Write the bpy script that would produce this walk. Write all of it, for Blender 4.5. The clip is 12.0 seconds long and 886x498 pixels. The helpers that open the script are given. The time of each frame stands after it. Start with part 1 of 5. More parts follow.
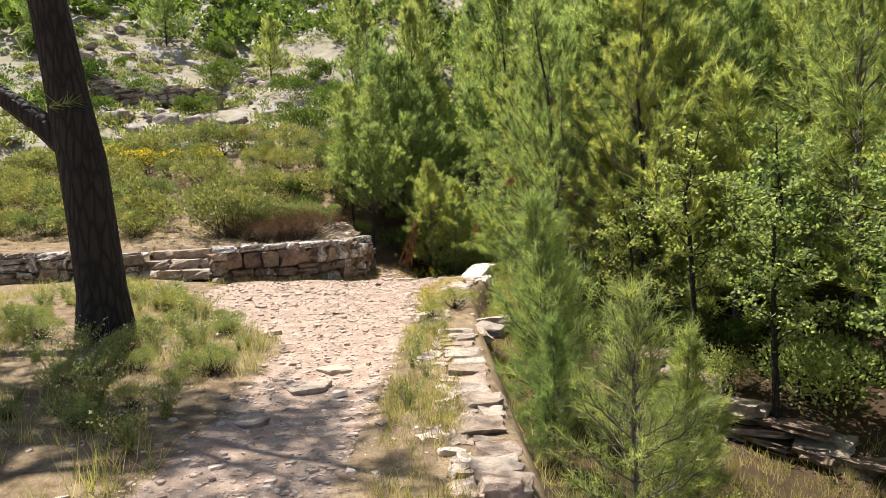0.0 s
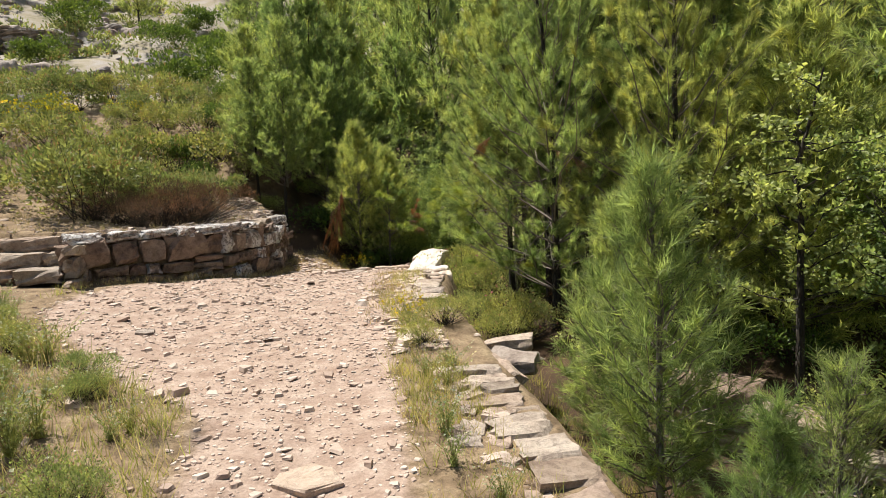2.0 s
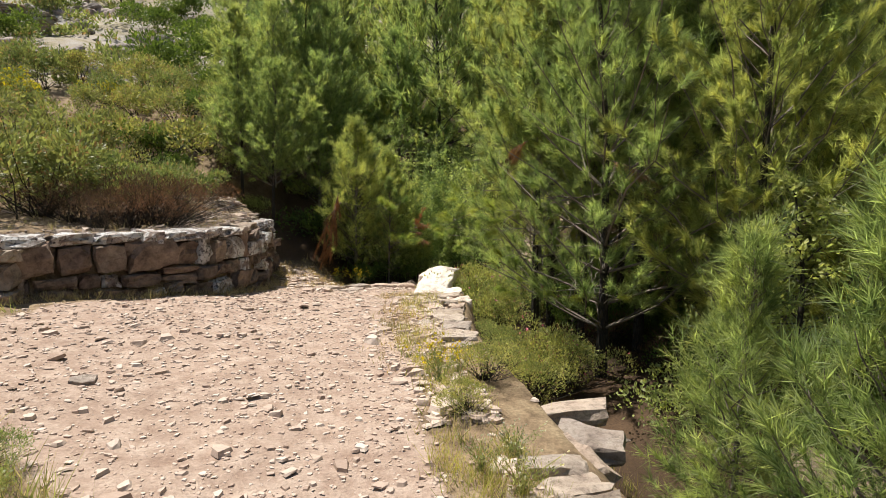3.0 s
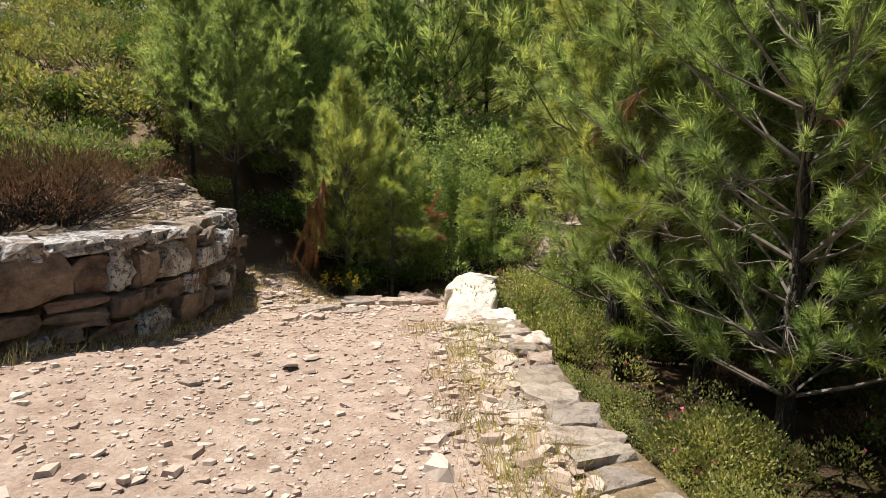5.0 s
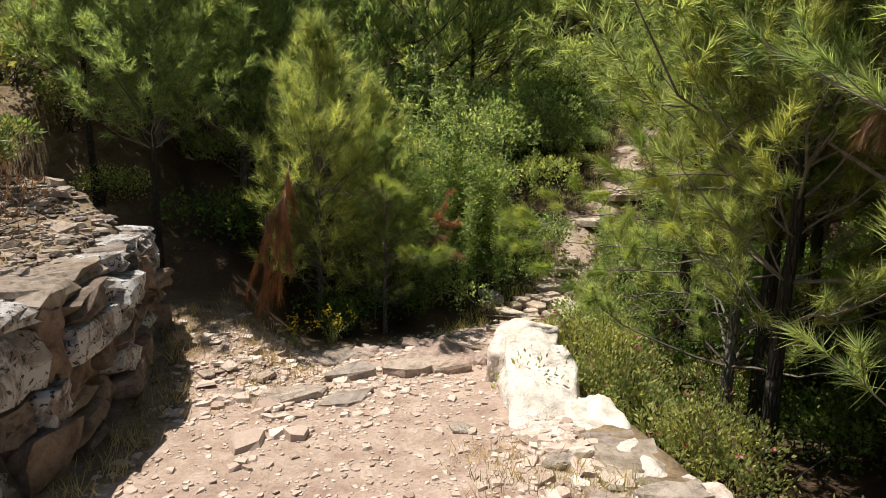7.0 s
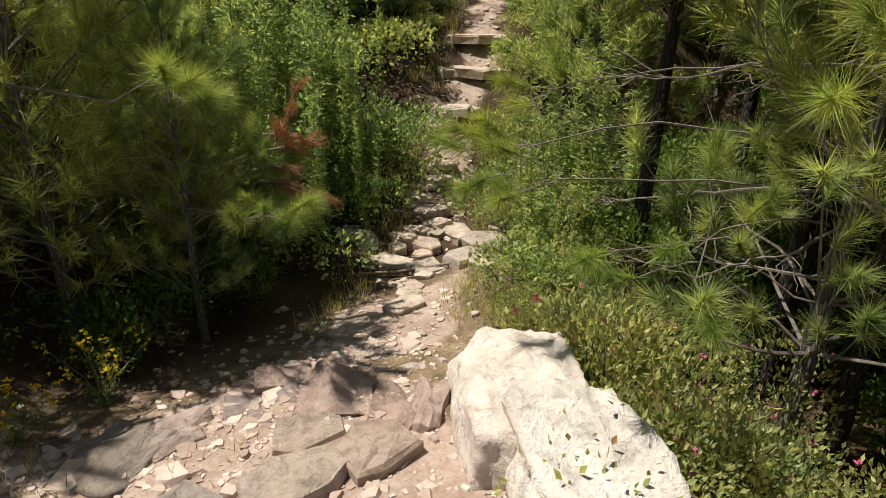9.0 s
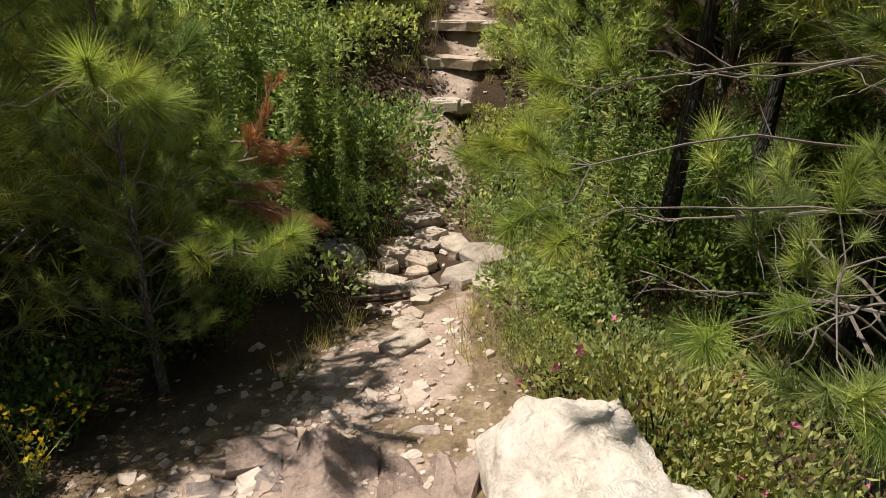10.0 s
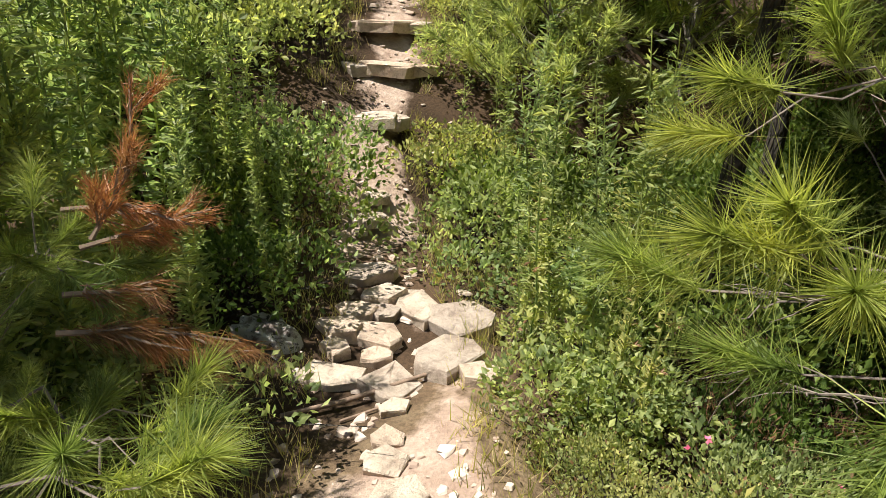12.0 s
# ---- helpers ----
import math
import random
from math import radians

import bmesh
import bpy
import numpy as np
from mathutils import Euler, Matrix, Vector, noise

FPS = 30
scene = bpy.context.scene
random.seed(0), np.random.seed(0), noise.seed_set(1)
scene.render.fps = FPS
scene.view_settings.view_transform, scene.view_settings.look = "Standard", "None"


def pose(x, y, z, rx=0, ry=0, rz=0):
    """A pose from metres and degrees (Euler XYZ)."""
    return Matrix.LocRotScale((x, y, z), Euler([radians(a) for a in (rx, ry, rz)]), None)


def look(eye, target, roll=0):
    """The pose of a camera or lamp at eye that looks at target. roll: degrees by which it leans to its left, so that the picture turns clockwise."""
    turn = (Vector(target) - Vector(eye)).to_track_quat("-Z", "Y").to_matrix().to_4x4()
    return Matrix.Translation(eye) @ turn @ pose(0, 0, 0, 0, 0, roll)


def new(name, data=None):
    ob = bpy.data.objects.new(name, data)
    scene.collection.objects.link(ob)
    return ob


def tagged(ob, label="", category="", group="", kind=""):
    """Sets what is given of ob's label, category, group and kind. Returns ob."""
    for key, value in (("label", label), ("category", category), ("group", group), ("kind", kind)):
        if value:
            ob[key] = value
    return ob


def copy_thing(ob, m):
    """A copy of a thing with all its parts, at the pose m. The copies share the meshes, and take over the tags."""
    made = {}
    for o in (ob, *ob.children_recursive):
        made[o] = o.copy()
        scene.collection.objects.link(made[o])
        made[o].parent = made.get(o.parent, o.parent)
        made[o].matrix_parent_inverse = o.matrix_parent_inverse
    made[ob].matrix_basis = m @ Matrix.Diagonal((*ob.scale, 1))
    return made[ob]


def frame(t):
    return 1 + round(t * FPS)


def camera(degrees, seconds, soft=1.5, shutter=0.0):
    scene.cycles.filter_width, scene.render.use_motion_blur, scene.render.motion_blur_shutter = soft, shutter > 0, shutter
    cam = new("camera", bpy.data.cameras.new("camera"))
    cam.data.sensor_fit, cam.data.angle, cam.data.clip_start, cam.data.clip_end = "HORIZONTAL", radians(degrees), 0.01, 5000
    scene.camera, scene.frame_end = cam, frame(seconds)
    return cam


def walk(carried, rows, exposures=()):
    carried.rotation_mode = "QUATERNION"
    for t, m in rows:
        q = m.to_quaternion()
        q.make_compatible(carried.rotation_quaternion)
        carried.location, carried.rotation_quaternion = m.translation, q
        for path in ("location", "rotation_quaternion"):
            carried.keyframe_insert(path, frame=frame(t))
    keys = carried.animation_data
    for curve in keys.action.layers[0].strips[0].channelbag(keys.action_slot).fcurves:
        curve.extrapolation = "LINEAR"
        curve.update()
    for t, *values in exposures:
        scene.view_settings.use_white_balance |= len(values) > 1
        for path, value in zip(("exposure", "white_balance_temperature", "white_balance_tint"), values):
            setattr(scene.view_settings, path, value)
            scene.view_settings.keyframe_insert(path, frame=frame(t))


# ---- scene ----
cam = camera(73.6, 12.0, soft=0.8)
PATH = [
    (0, (0.219, 0.328, 1.193), (0.169, 2.325, 1.098), -2.8),
    (0.5, (-0.036, 0.966, 1.213), (-0.01, 2.966, 1.191), -2.4),
    (1, (-0.294, 1.615, 1.21), (-0.183, 3.604, 1.033), -0.9),
    (1.5, (-0.502, 2.256, 1.234), (-0.306, 4.234, 1.012), -1.7),
    (2, (-0.714, 2.859, 1.273), (-0.396, 4.823, 1.072), -2.6),
    (2.5, (-0.85, 3.537, 1.305), (-0.54, 5.501, 1.09), -2.9),
    (2.7, (-0.896, 3.815, 1.328), (-0.567, 5.78, 1.151), -0.9),
    (4.3, (-1.183, 6.087, 1.316), (-0.643, 7.996, 1.061), -0.8),
    (4.5, (-1.18, 6.326, 1.334), (-0.648, 8.244, 1.144), -1.3),
    (5, (-1.176, 6.931, 1.361), (-0.684, 8.853, 1.102), 0.1),
    (5.5, (-1.187, 7.532, 1.382), (-0.641, 9.413, 0.975), 2.8),
    (6, (-1.178, 8.161, 1.497), (-0.6, 10.04, 1.128), 2.2),
    (6.5, (-1.245, 8.73, 1.57), (-0.62, 10.599, 1.232), 0.7),
    (7, (-1.219, 9.351, 1.578), (-0.563, 11.205, 1.215), 0.4),
    (7.5, (-1.218, 9.937, 1.588), (-0.422, 11.748, 1.298), 0.8),
    (7.7, (-1.186, 10.209, 1.613), (-0.257, 11.932, 1.202), -0.3),
    (9.3, (-0.636, 12.002, 1.429), (0.571, 13.404, 0.67), -0.0),
    (9.5, (-0.591, 12.105, 1.451), (0.616, 13.523, 0.723), -1.6),
    (10, (-0.479, 12.355, 1.414), (0.779, 13.694, 0.626), 0.9),
    (10.5, (-0.372, 12.651, 1.38), (0.921, 13.949, 0.578), 1.1),
    (11, (-0.22, 12.894, 1.384), (1.103, 14.207, 0.659), 1.0),
    (11.5, (-0.096, 13.162, 1.314), (1.333, 14.276, 0.468), 0.3),
    (12, (0.091, 13.4, 1.252), (1.576, 14.512, 0.504), 1.5),
]
walk(cam, [(t, look(eye, target, roll)) for t, eye, target, roll in PATH],
     exposures=[(0, 0.98), (1, 0.86), (2, 0.70), (4.5, 0.60), (5.5, 0.52), (6.0, 0.37), (6.5, 0.40), (7.5, 0.68), (9.5, 0.40), (10.5, 0.57), (12, 1.0)])

# ---- light ----
world = bpy.data.worlds.new("sky")
scene.world = world
world.use_nodes = True
sky = world.node_tree.nodes.new("ShaderNodeTexSky")
sky.sky_type, sky.sun_disc = "NISHITA", False
SUN_WAY = Vector((-0.30, 0.33, 1.0)).normalized()
sky.sun_elevation = math.asin(SUN_WAY.z)
sky.sun_rotation = math.atan2(SUN_WAY.x, SUN_WAY.y)
world.node_tree.nodes["Background"].inputs[1].default_value = 0.06
world.node_tree.links.new(sky.outputs[0], world.node_tree.nodes["Background"].inputs[0])
sun_data = bpy.data.lights.new("sun", "SUN")
sun_data.energy, sun_data.angle, sun_data.color = 5.0, radians(0.5), (1.0, 0.95, 0.86)
sun = new("sun", sun_data)
sun.matrix_world = look(SUN_WAY * 60, (0, 0, 0))


# ---- materials ----
def material(name):
    m = bpy.data.materials.new(name)
    m.use_nodes = True
    t = m.node_tree
    return m, t, t.nodes, t.nodes["Principled BSDF"]


def link(t, a, b):
    t.links.new(a, b)


def noise_node(t, scale, detail=4.0, rough=0.55, space="Object", distort=0.0):
    n = t.nodes.new("ShaderNodeTexNoise")
    n.inputs["Scale"].default_value, n.inputs["Detail"].default_value = scale, detail
    n.inputs["Roughness"].default_value, n.inputs["Distortion"].default_value = rough, distort
    c = t.nodes.new("ShaderNodeTexCoord")
    link(t, c.outputs[space], n.inputs["Vector"])
    return n.outputs["Fac"]


def ramp(t, fac, stops):
    r = t.nodes.new("ShaderNodeValToRGB")
    e = r.color_ramp.elements
    e[0].position, e[0].color = stops[0][0], (*stops[0][1], 1)
    e[1].position, e[1].color = stops[-1][0], (*stops[-1][1], 1)
    for p, c in stops[1:-1]:
        e.new(p).color = (*c, 1)
    link(t, fac, r.inputs[0])
    return r.outputs[0]


def mix(t, fac, a, b, mode="MIX"):
    n = t.nodes.new("ShaderNodeMix")
    n.data_type, n.blend_type = "RGBA", mode
    for value, slot in ((fac, n.inputs[0]), (a, n.inputs[6]), (b, n.inputs[7])):
        if isinstance(value, (int, float)):
            slot.default_value = value
        elif isinstance(value, tuple):
            slot.default_value = (*value, 1)
        else:
            link(t, value, slot)
    return n.outputs[2]


def math_node(t, op, a, b=0.0):
    n = t.nodes.new("ShaderNodeMath")
    n.operation = op
    for value, slot in ((a, n.inputs[0]), (b, n.inputs[1])):
        if isinstance(value, (int, float)):
            slot.default_value = value
        else:
            link(t, value, slot)
    return n.outputs[0]


def bump(t, bsdf, height, distance, strength=1.0):
    n = t.nodes.new("ShaderNodeBump")
    n.inputs["Distance"].default_value, n.inputs["Strength"].default_value = distance, strength
    link(t, height, n.inputs["Height"])
    link(t, n.outputs[0], bsdf.inputs["Normal"])


def foliage(name, dark, light, through_light=0.45, odd=None, share=0.06, clumps=6.0):
    """Leaves or needles: each one has its own tone between dark and light, and lets some light through."""
    m, t, nodes, b = material(name)
    g = nodes.new("ShaderNodeNewGeometry")
    stops = [(0.0, dark), (0.55, tuple((p + q) / 2 for p, q in zip(dark, light))), (1.0, light)]
    col = ramp(t, g.outputs["Random Per Island"], stops)
    col = mix(t, 0.35, col, tuple((p + q) / 2 for p, q in zip(dark, light)))
    tone, clump = noise_node(t, 1.3, 2.0, space="Object"), noise_node(t, clumps, 2.0, 0.6, space="Object")
    col = mix(t, 0.55, col, ramp(t, tone, [(0.3, (0.62, 0.66, 0.62)), (0.7, (1.12, 1.1, 1.0))]), "MULTIPLY")
    # Random clump tone; it also paints shaded gaps between tufts into the colour.
    col = mix(t, 0.85, col, ramp(t, clump, [(0.36, (0.42, 0.50, 0.46)), (0.5, (0.95, 0.97, 0.95)), (0.64, (1.38, 1.28, 1.1))]), "MULTIPLY")
    info = nodes.new("ShaderNodeObjectInfo")
    col = mix(t, 0.8, col, ramp(t, info.outputs["Random"], [(0.0, (0.62, 0.74, 0.72)), (0.4, (0.95, 0.97, 0.95)), (0.7, (1.05, 1.0, 0.92)), (1.0, (1.16, 1.04, 0.86))]), "MULTIPLY")
    if odd:
        col = mix(t, math_node(t, "LESS_THAN", g.outputs["Random Per Island"], share), col, odd)
    link(t, col, b.inputs["Base Color"])
    b.inputs["Roughness"].default_value = 0.5
    b.inputs["Specular IOR Level"].default_value = 0.35
    tr = nodes.new("ShaderNodeBsdfTranslucent")
    link(t, mix(t, 1.0, col, (1.25, 1.32, 0.85), "MULTIPLY"), tr.inputs["Color"])
    ms = nodes.new("ShaderNodeMixShader")
    ms.inputs[0].default_value = through_light
    link(t, b.outputs[0], ms.inputs[1])
    link(t, tr.outputs[0], ms.inputs[2])
    link(t, ms.outputs[0], nodes["Material Output"].inputs["Surface"])
    return m


def stone(name, pale, mid, dark, lichen=None, grain=7.0):
    m, t, nodes, b = material(name)
    info = nodes.new("ShaderNodeObjectInfo")
    g = nodes.new("ShaderNodeNewGeometry")

    def spot(scale, detail, rough, distort=0.0):
        n = nodes.new("ShaderNodeTexNoise")
        n.inputs["Scale"].default_value, n.inputs["Detail"].default_value = scale, detail
        n.inputs["Roughness"].default_value, n.inputs["Distortion"].default_value = rough, distort
        link(t, g.outputs["Position"], n.inputs["Vector"])
        return n.outputs["Fac"]
    big, mid_noise, fine = spot(grain * 0.9, 5, 0.62), spot(grain * 3.0, 6, 0.7, 0.5), spot(grain * 14, 5, 0.75)
    col = ramp(t, big, [(0.30, dark), (0.48, mid), (0.68, pale)])
    col = mix(t, 0.65, col, ramp(t, mid_noise, [(0.34, (0.42, 0.39, 0.37)), (0.5, (0.95, 0.93, 0.9)), (0.7, (1.12, 1.1, 1.08))]), "MULTIPLY")
    col = mix(t, 0.45, col, ramp(t, fine, [(0.3, (0.55, 0.53, 0.5)), (0.65, (1.08, 1.06, 1.04))]), "MULTIPLY")
    seed = math_node(t, "FRACT", math_node(t, "ADD", info.outputs["Random"], g.outputs["Random Per Island"]))
    col = mix(t, 0.75, col, ramp(t, seed, [(0.0, (0.66, 0.62, 0.62)), (0.35, (1.0, 0.95, 0.9)), (0.65, (0.95, 0.80, 0.72)), (1.0, (1.12, 1.1, 1.06))]), "MULTIPLY")
    if lichen:
        spots, specks = spot(grain * 0.8, 6, 0.68, 0.9), spot(grain * 5.0, 4, 0.6, 0.6)
        col = mix(t, ramp(t, spots, [(0.46, (0, 0, 0)), (0.54, (0.9, 0.9, 0.9))]), col, lichen)
        col = mix(t, ramp(t, specks, [(0.56, (0, 0, 0)), (0.62, (0.92, 0.92, 0.92))]), col, (0.045, 0.04, 0.038))
    link(t, col, b.inputs["Base Color"])
    b.inputs["Roughness"].default_value = 0.92
    b.inputs["Specular IOR Level"].default_value = 0.2
    bump(t, b, mix(t, 0.40, mid_noise, fine), 0.035, 1.0)
    return m


def bark(name, dark, light, scale=18.0):
    m, t, nodes, b = material(name)
    mp = nodes.new("ShaderNodeMapping")
    c = nodes.new("ShaderNodeTexCoord")
    mp.inputs["Scale"].default_value = (1, 1, 0.22)
    link(t, c.outputs["Object"], mp.inputs["Vector"])
    v = nodes.new("ShaderNodeTexVoronoi")
    v.feature = "DISTANCE_TO_EDGE"
    v.inputs["Scale"].default_value = scale
    link(t, mp.outputs[0], v.inputs["Vector"])
    fine = noise_node(t, 40, 5, 0.7)
    crack = ramp(t, v.outputs["Distance"], [(0.0, (0, 0, 0)), (0.25, (1, 1, 1))])
    col = mix(t, crack, dark, mix(t, fine, dark, light))
    link(t, col, b.inputs["Base Color"])
    b.inputs["Roughness"].default_value = 0.9
    bump(t, b, mix(t, 0.25, crack, fine), 0.03)
    return m


def plain(name, color, rough=0.7, spread=0.25, scale=9.0):
    m, t, nodes, b = material(name)
    low = tuple(c * (1 - spread) for c in color)
    link(t, ramp(t, noise_node(t, scale), [(0.3, low), (0.7, color)]), b.inputs["Base Color"])
    b.inputs["Roughness"].default_value = rough
    return m


def ground_material():
    """Trodden pinkish dirt, dry soil with litter, and the limestone hillside, told apart by what the sheet is at each spot."""
    m, t, nodes, b = material("ground_soil")

    def layer(name):
        a = nodes.new("ShaderNodeAttribute")
        a.attribute_name = name
        return a.outputs["Fac"]
    big, mid, fine = noise_node(t, 0.9, 5), noise_node(t, 6.5, 5, 0.62), noise_node(t, 48, 5, 0.7)
    dirt = ramp(t, mid, [(0.28, (0.30, 0.21, 0.162)), (0.5, (0.405, 0.305, 0.245)), (0.7, (0.51, 0.405, 0.335))])
    dirt = mix(t, 0.5, dirt, ramp(t, fine, [(0.32, (0.5, 0.46, 0.42)), (0.6, (1.08, 1.05, 1.02))]), "MULTIPLY")
    soil = ramp(t, mid, [(0.3, (0.12, 0.085, 0.055)), (0.5, (0.26, 0.19, 0.125)), (0.72, (0.38, 0.30, 0.20))])
    soil = mix(t, 0.6, soil, ramp(t, fine, [(0.35, (0.4, 0.38, 0.33)), (0.62, (1.1, 1.05, 0.95))]), "MULTIPLY")
    rock = ramp(t, noise_node(t, 0.55, 9, 0.72, distort=0.8), [(0.34, (0.14, 0.14, 0.07)), (0.44, (0.29, 0.25, 0.17)), (0.54, (0.34, 0.30, 0.25)), (0.68, (0.41, 0.385, 0.36))])
    litter = ramp(t, big, [(0.3, (0.04, 0.028, 0.018)), (0.7, (0.12, 0.078, 0.05))])
    litter = mix(t, 0.6, litter, ramp(t, fine, [(0.35, (0.35, 0.33, 0.3)), (0.62, (1.1, 1.0, 0.9))]), "MULTIPLY")
    wobble = math_node(t, "MULTIPLY", math_node(t, "SUBTRACT", mid, 0.5), 0.9)
    on_trail = ramp(t, math_node(t, "ADD", layer("trail"), wobble), [(0.35, (0, 0, 0)), (0.65, (1, 1, 1))])
    col = mix(t, layer("hillside"), soil, rock)
    col = mix(t, layer("woods"), col, litter)
    col = mix(t, on_trail, col, dirt)
    link(t, col, b.inputs["Base Color"])
    b.inputs["Roughness"].default_value = 0.95
    b.inputs["Specular IOR Level"].default_value = 0.15
    bump(t, b, mix(t, 0.5, mid, fine), 0.03, 0.9)
    return m


def chip_material():
    """Broken pinkish limestone, each chip in its own tone."""
    m, t, nodes, b = material("limestone_chips")
    g = nodes.new("ShaderNodeNewGeometry")
    info = nodes.new("ShaderNodeObjectInfo")
    seed = math_node(t, "FRACT", math_node(t, "ADD", info.outputs["Random"], g.outputs["Random Per Island"]))
    col = ramp(t, seed, [(0.0, (0.34, 0.25, 0.20)), (0.35, (0.48, 0.375, 0.31)), (0.75, (0.53, 0.43, 0.365)), (1.0, (0.61, 0.52, 0.45))])
    col = mix(t, 0.5, col, ramp(t, noise_node(t, 60, 4, 0.7), [(0.3, (0.62, 0.6, 0.57)), (0.65, (1.06, 1.05, 1.03))]), "MULTIPLY")
    link(t, col, b.inputs["Base Color"])
    b.inputs["Roughness"].default_value = 0.92
    b.inputs["Specular IOR Level"].default_value = 0.2
    return m


GROUND = ground_material()
LIMESTONE = stone("limestone", (0.56, 0.50, 0.44), (0.44, 0.38, 0.32), (0.25, 0.20, 0.165))
CHIP_STONE = chip_material()
PALE_STONE = stone("pale_limestone", (0.62, 0.56, 0.50), (0.54, 0.47, 0.41), (0.36, 0.30, 0.26))
BOULDER_STONE = stone("white_limestone", (0.86, 0.83, 0.79), (0.80, 0.76, 0.71), (0.62, 0.56, 0.51), grain=4.0)
LICHEN_STONE = stone("lichen_stone", (0.48, 0.44, 0.42), (0.36, 0.32, 0.30), (0.17, 0.14, 0.135), (0.66, 0.64, 0.62))
WALL_STONE = stone("wall_stone", (0.40, 0.33, 0.275), (0.28, 0.22, 0.18), (0.12, 0.092, 0.078))
SLAB_STONE = stone("slab_limestone", (0.70, 0.63, 0.55), (0.62, 0.54, 0.46), (0.44, 0.36, 0.30), grain=5.0)
LEDGE_STONE = stone("ledge_limestone", (0.58, 0.50, 0.46), (0.46, 0.385, 0.35), (0.26, 0.215, 0.195), grain=5.0)
HILL_STONE = stone("hill_limestone", (0.50, 0.48, 0.46), (0.36, 0.33, 0.31), (0.16, 0.14, 0.13), grain=2.0)
PINE_BARK = bark("pine_bark", (0.010, 0.008, 0.007), (0.062, 0.045, 0.037), 14)
GREY_BARK = bark("grey_bark", (0.13, 0.11, 0.095), (0.46, 0.42, 0.37), 40)
DARK_BARK = bark("dark_bark", (0.02, 0.016, 0.012), (0.09, 0.07, 0.05), 40)
TWIG_BARK = plain("twig_bark", (0.22, 0.18, 0.15), 0.85, 0.55, 30)
STICK_WOOD = plain("stick_wood", (0.30, 0.21, 0.15), 0.85, 0.5, 40)
NEEDLES = foliage("pine_needles", (0.15, 0.195, 0.075), (0.62, 0.66, 0.30), 0.6, clumps=5.0)
FRESH_NEEDLES = foliage("fresh_needles", (0.16, 0.21, 0.05), (0.54, 0.58, 0.17), 0.5)
NEEDLES_FAR = foliage("far_pine_needles", (0.165, 0.215, 0.09), (0.62, 0.68, 0.31), 0.55, (0.34, 0.19, 0.09), 0.02, clumps=2.6)
DEAD_NEEDLES = foliage("dead_needles", (0.27, 0.11, 0.05), (0.56, 0.28, 0.15), 0.3)
OAK_LEAF = foliage("fresh_leaves", (0.16, 0.20, 0.075), (0.60, 0.64, 0.27), 0.5)
MAQUIS_LEAF = foliage("shrub_leaves", (0.15, 0.165, 0.065), (0.46, 0.46, 0.19), 0.38, (0.34, 0.22, 0.11), 0.08, clumps=3.2)
KERMES_LEAF = foliage("dark_shrub_leaves", (0.05, 0.09, 0.02), (0.20, 0.27, 0.06), 0.38)
HERB_LEAF = foliage("herb_leaves", (0.19, 0.215, 0.08), (0.60, 0.60, 0.27), 0.45, (0.35, 0.20, 0.13), 0.05)
WEED_LEAF = foliage("weed_leaves", (0.13, 0.185, 0.08), (0.62, 0.68, 0.31), 0.55)
DRY_TWIGS = foliage("dry_twigs", (0.10, 0.05, 0.035), (0.30, 0.17, 0.11), 0.15)
GRASS = foliage("grass_blades", (0.20, 0.23, 0.06), (0.55, 0.52, 0.21), 0.45, (0.58, 0.45, 0.26), 0.35)
STRAW = foliage("dry_grass", (0.36, 0.26, 0.13), (0.66, 0.53, 0.32), 0.3)
YELLOW = foliage("yellow_petals", (0.75, 0.52, 0.02), (0.85, 0.70, 0.06), 0.3)
WHITE = foliage("white_petals", (0.62, 0.62, 0.52), (0.80, 0.80, 0.72), 0.3)
PINK = foliage("pink_petals", (0.55, 0.12, 0.30), (0.70, 0.22, 0.45), 0.3)


# ---- mesh tools ----
class Geo:
    """Gathers vertices and triangles, and makes one mesh of them."""

    def __init__(self):
        self.v, self.f, self.n = [], [], 0

    def add(self, v, f):
        v, f = np.asarray(v, np.float32).reshape(-1, 3), np.asarray(f, np.int32).reshape(-1, 3)
        self.v.append(v)
        self.f.append(f + self.n)
        self.n += len(v)
        return self

    def mesh(self, name, mat, smooth_faces=False):
        v, f = np.concatenate(self.v), np.concatenate(self.f)
        me = bpy.data.meshes.new(name)
        me.vertices.add(len(v))
        me.vertices.foreach_set("co", v.ravel())
        me.loops.add(len(f) * 3)
        me.loops.foreach_set("vertex_index", f.ravel())
        me.polygons.add(len(f))
        me.polygons.foreach_set("loop_start", np.arange(len(f), dtype=np.int32) * 3)
        me.polygons.foreach_set("use_smooth", np.full(len(f), bool(smooth_faces)))
        me.update(calc_edges=True)
        me.materials.append(mat)
        return me


def part(name, geo, mat, parent, label="", smooth_faces=False):
    ob = new(name, geo.mesh(name, mat, smooth_faces))
    ob.parent = parent
    return tagged(ob, label)


def unit(v):
    return v / np.maximum(np.linalg.norm(v, axis=-1, keepdims=True), 1e-9)


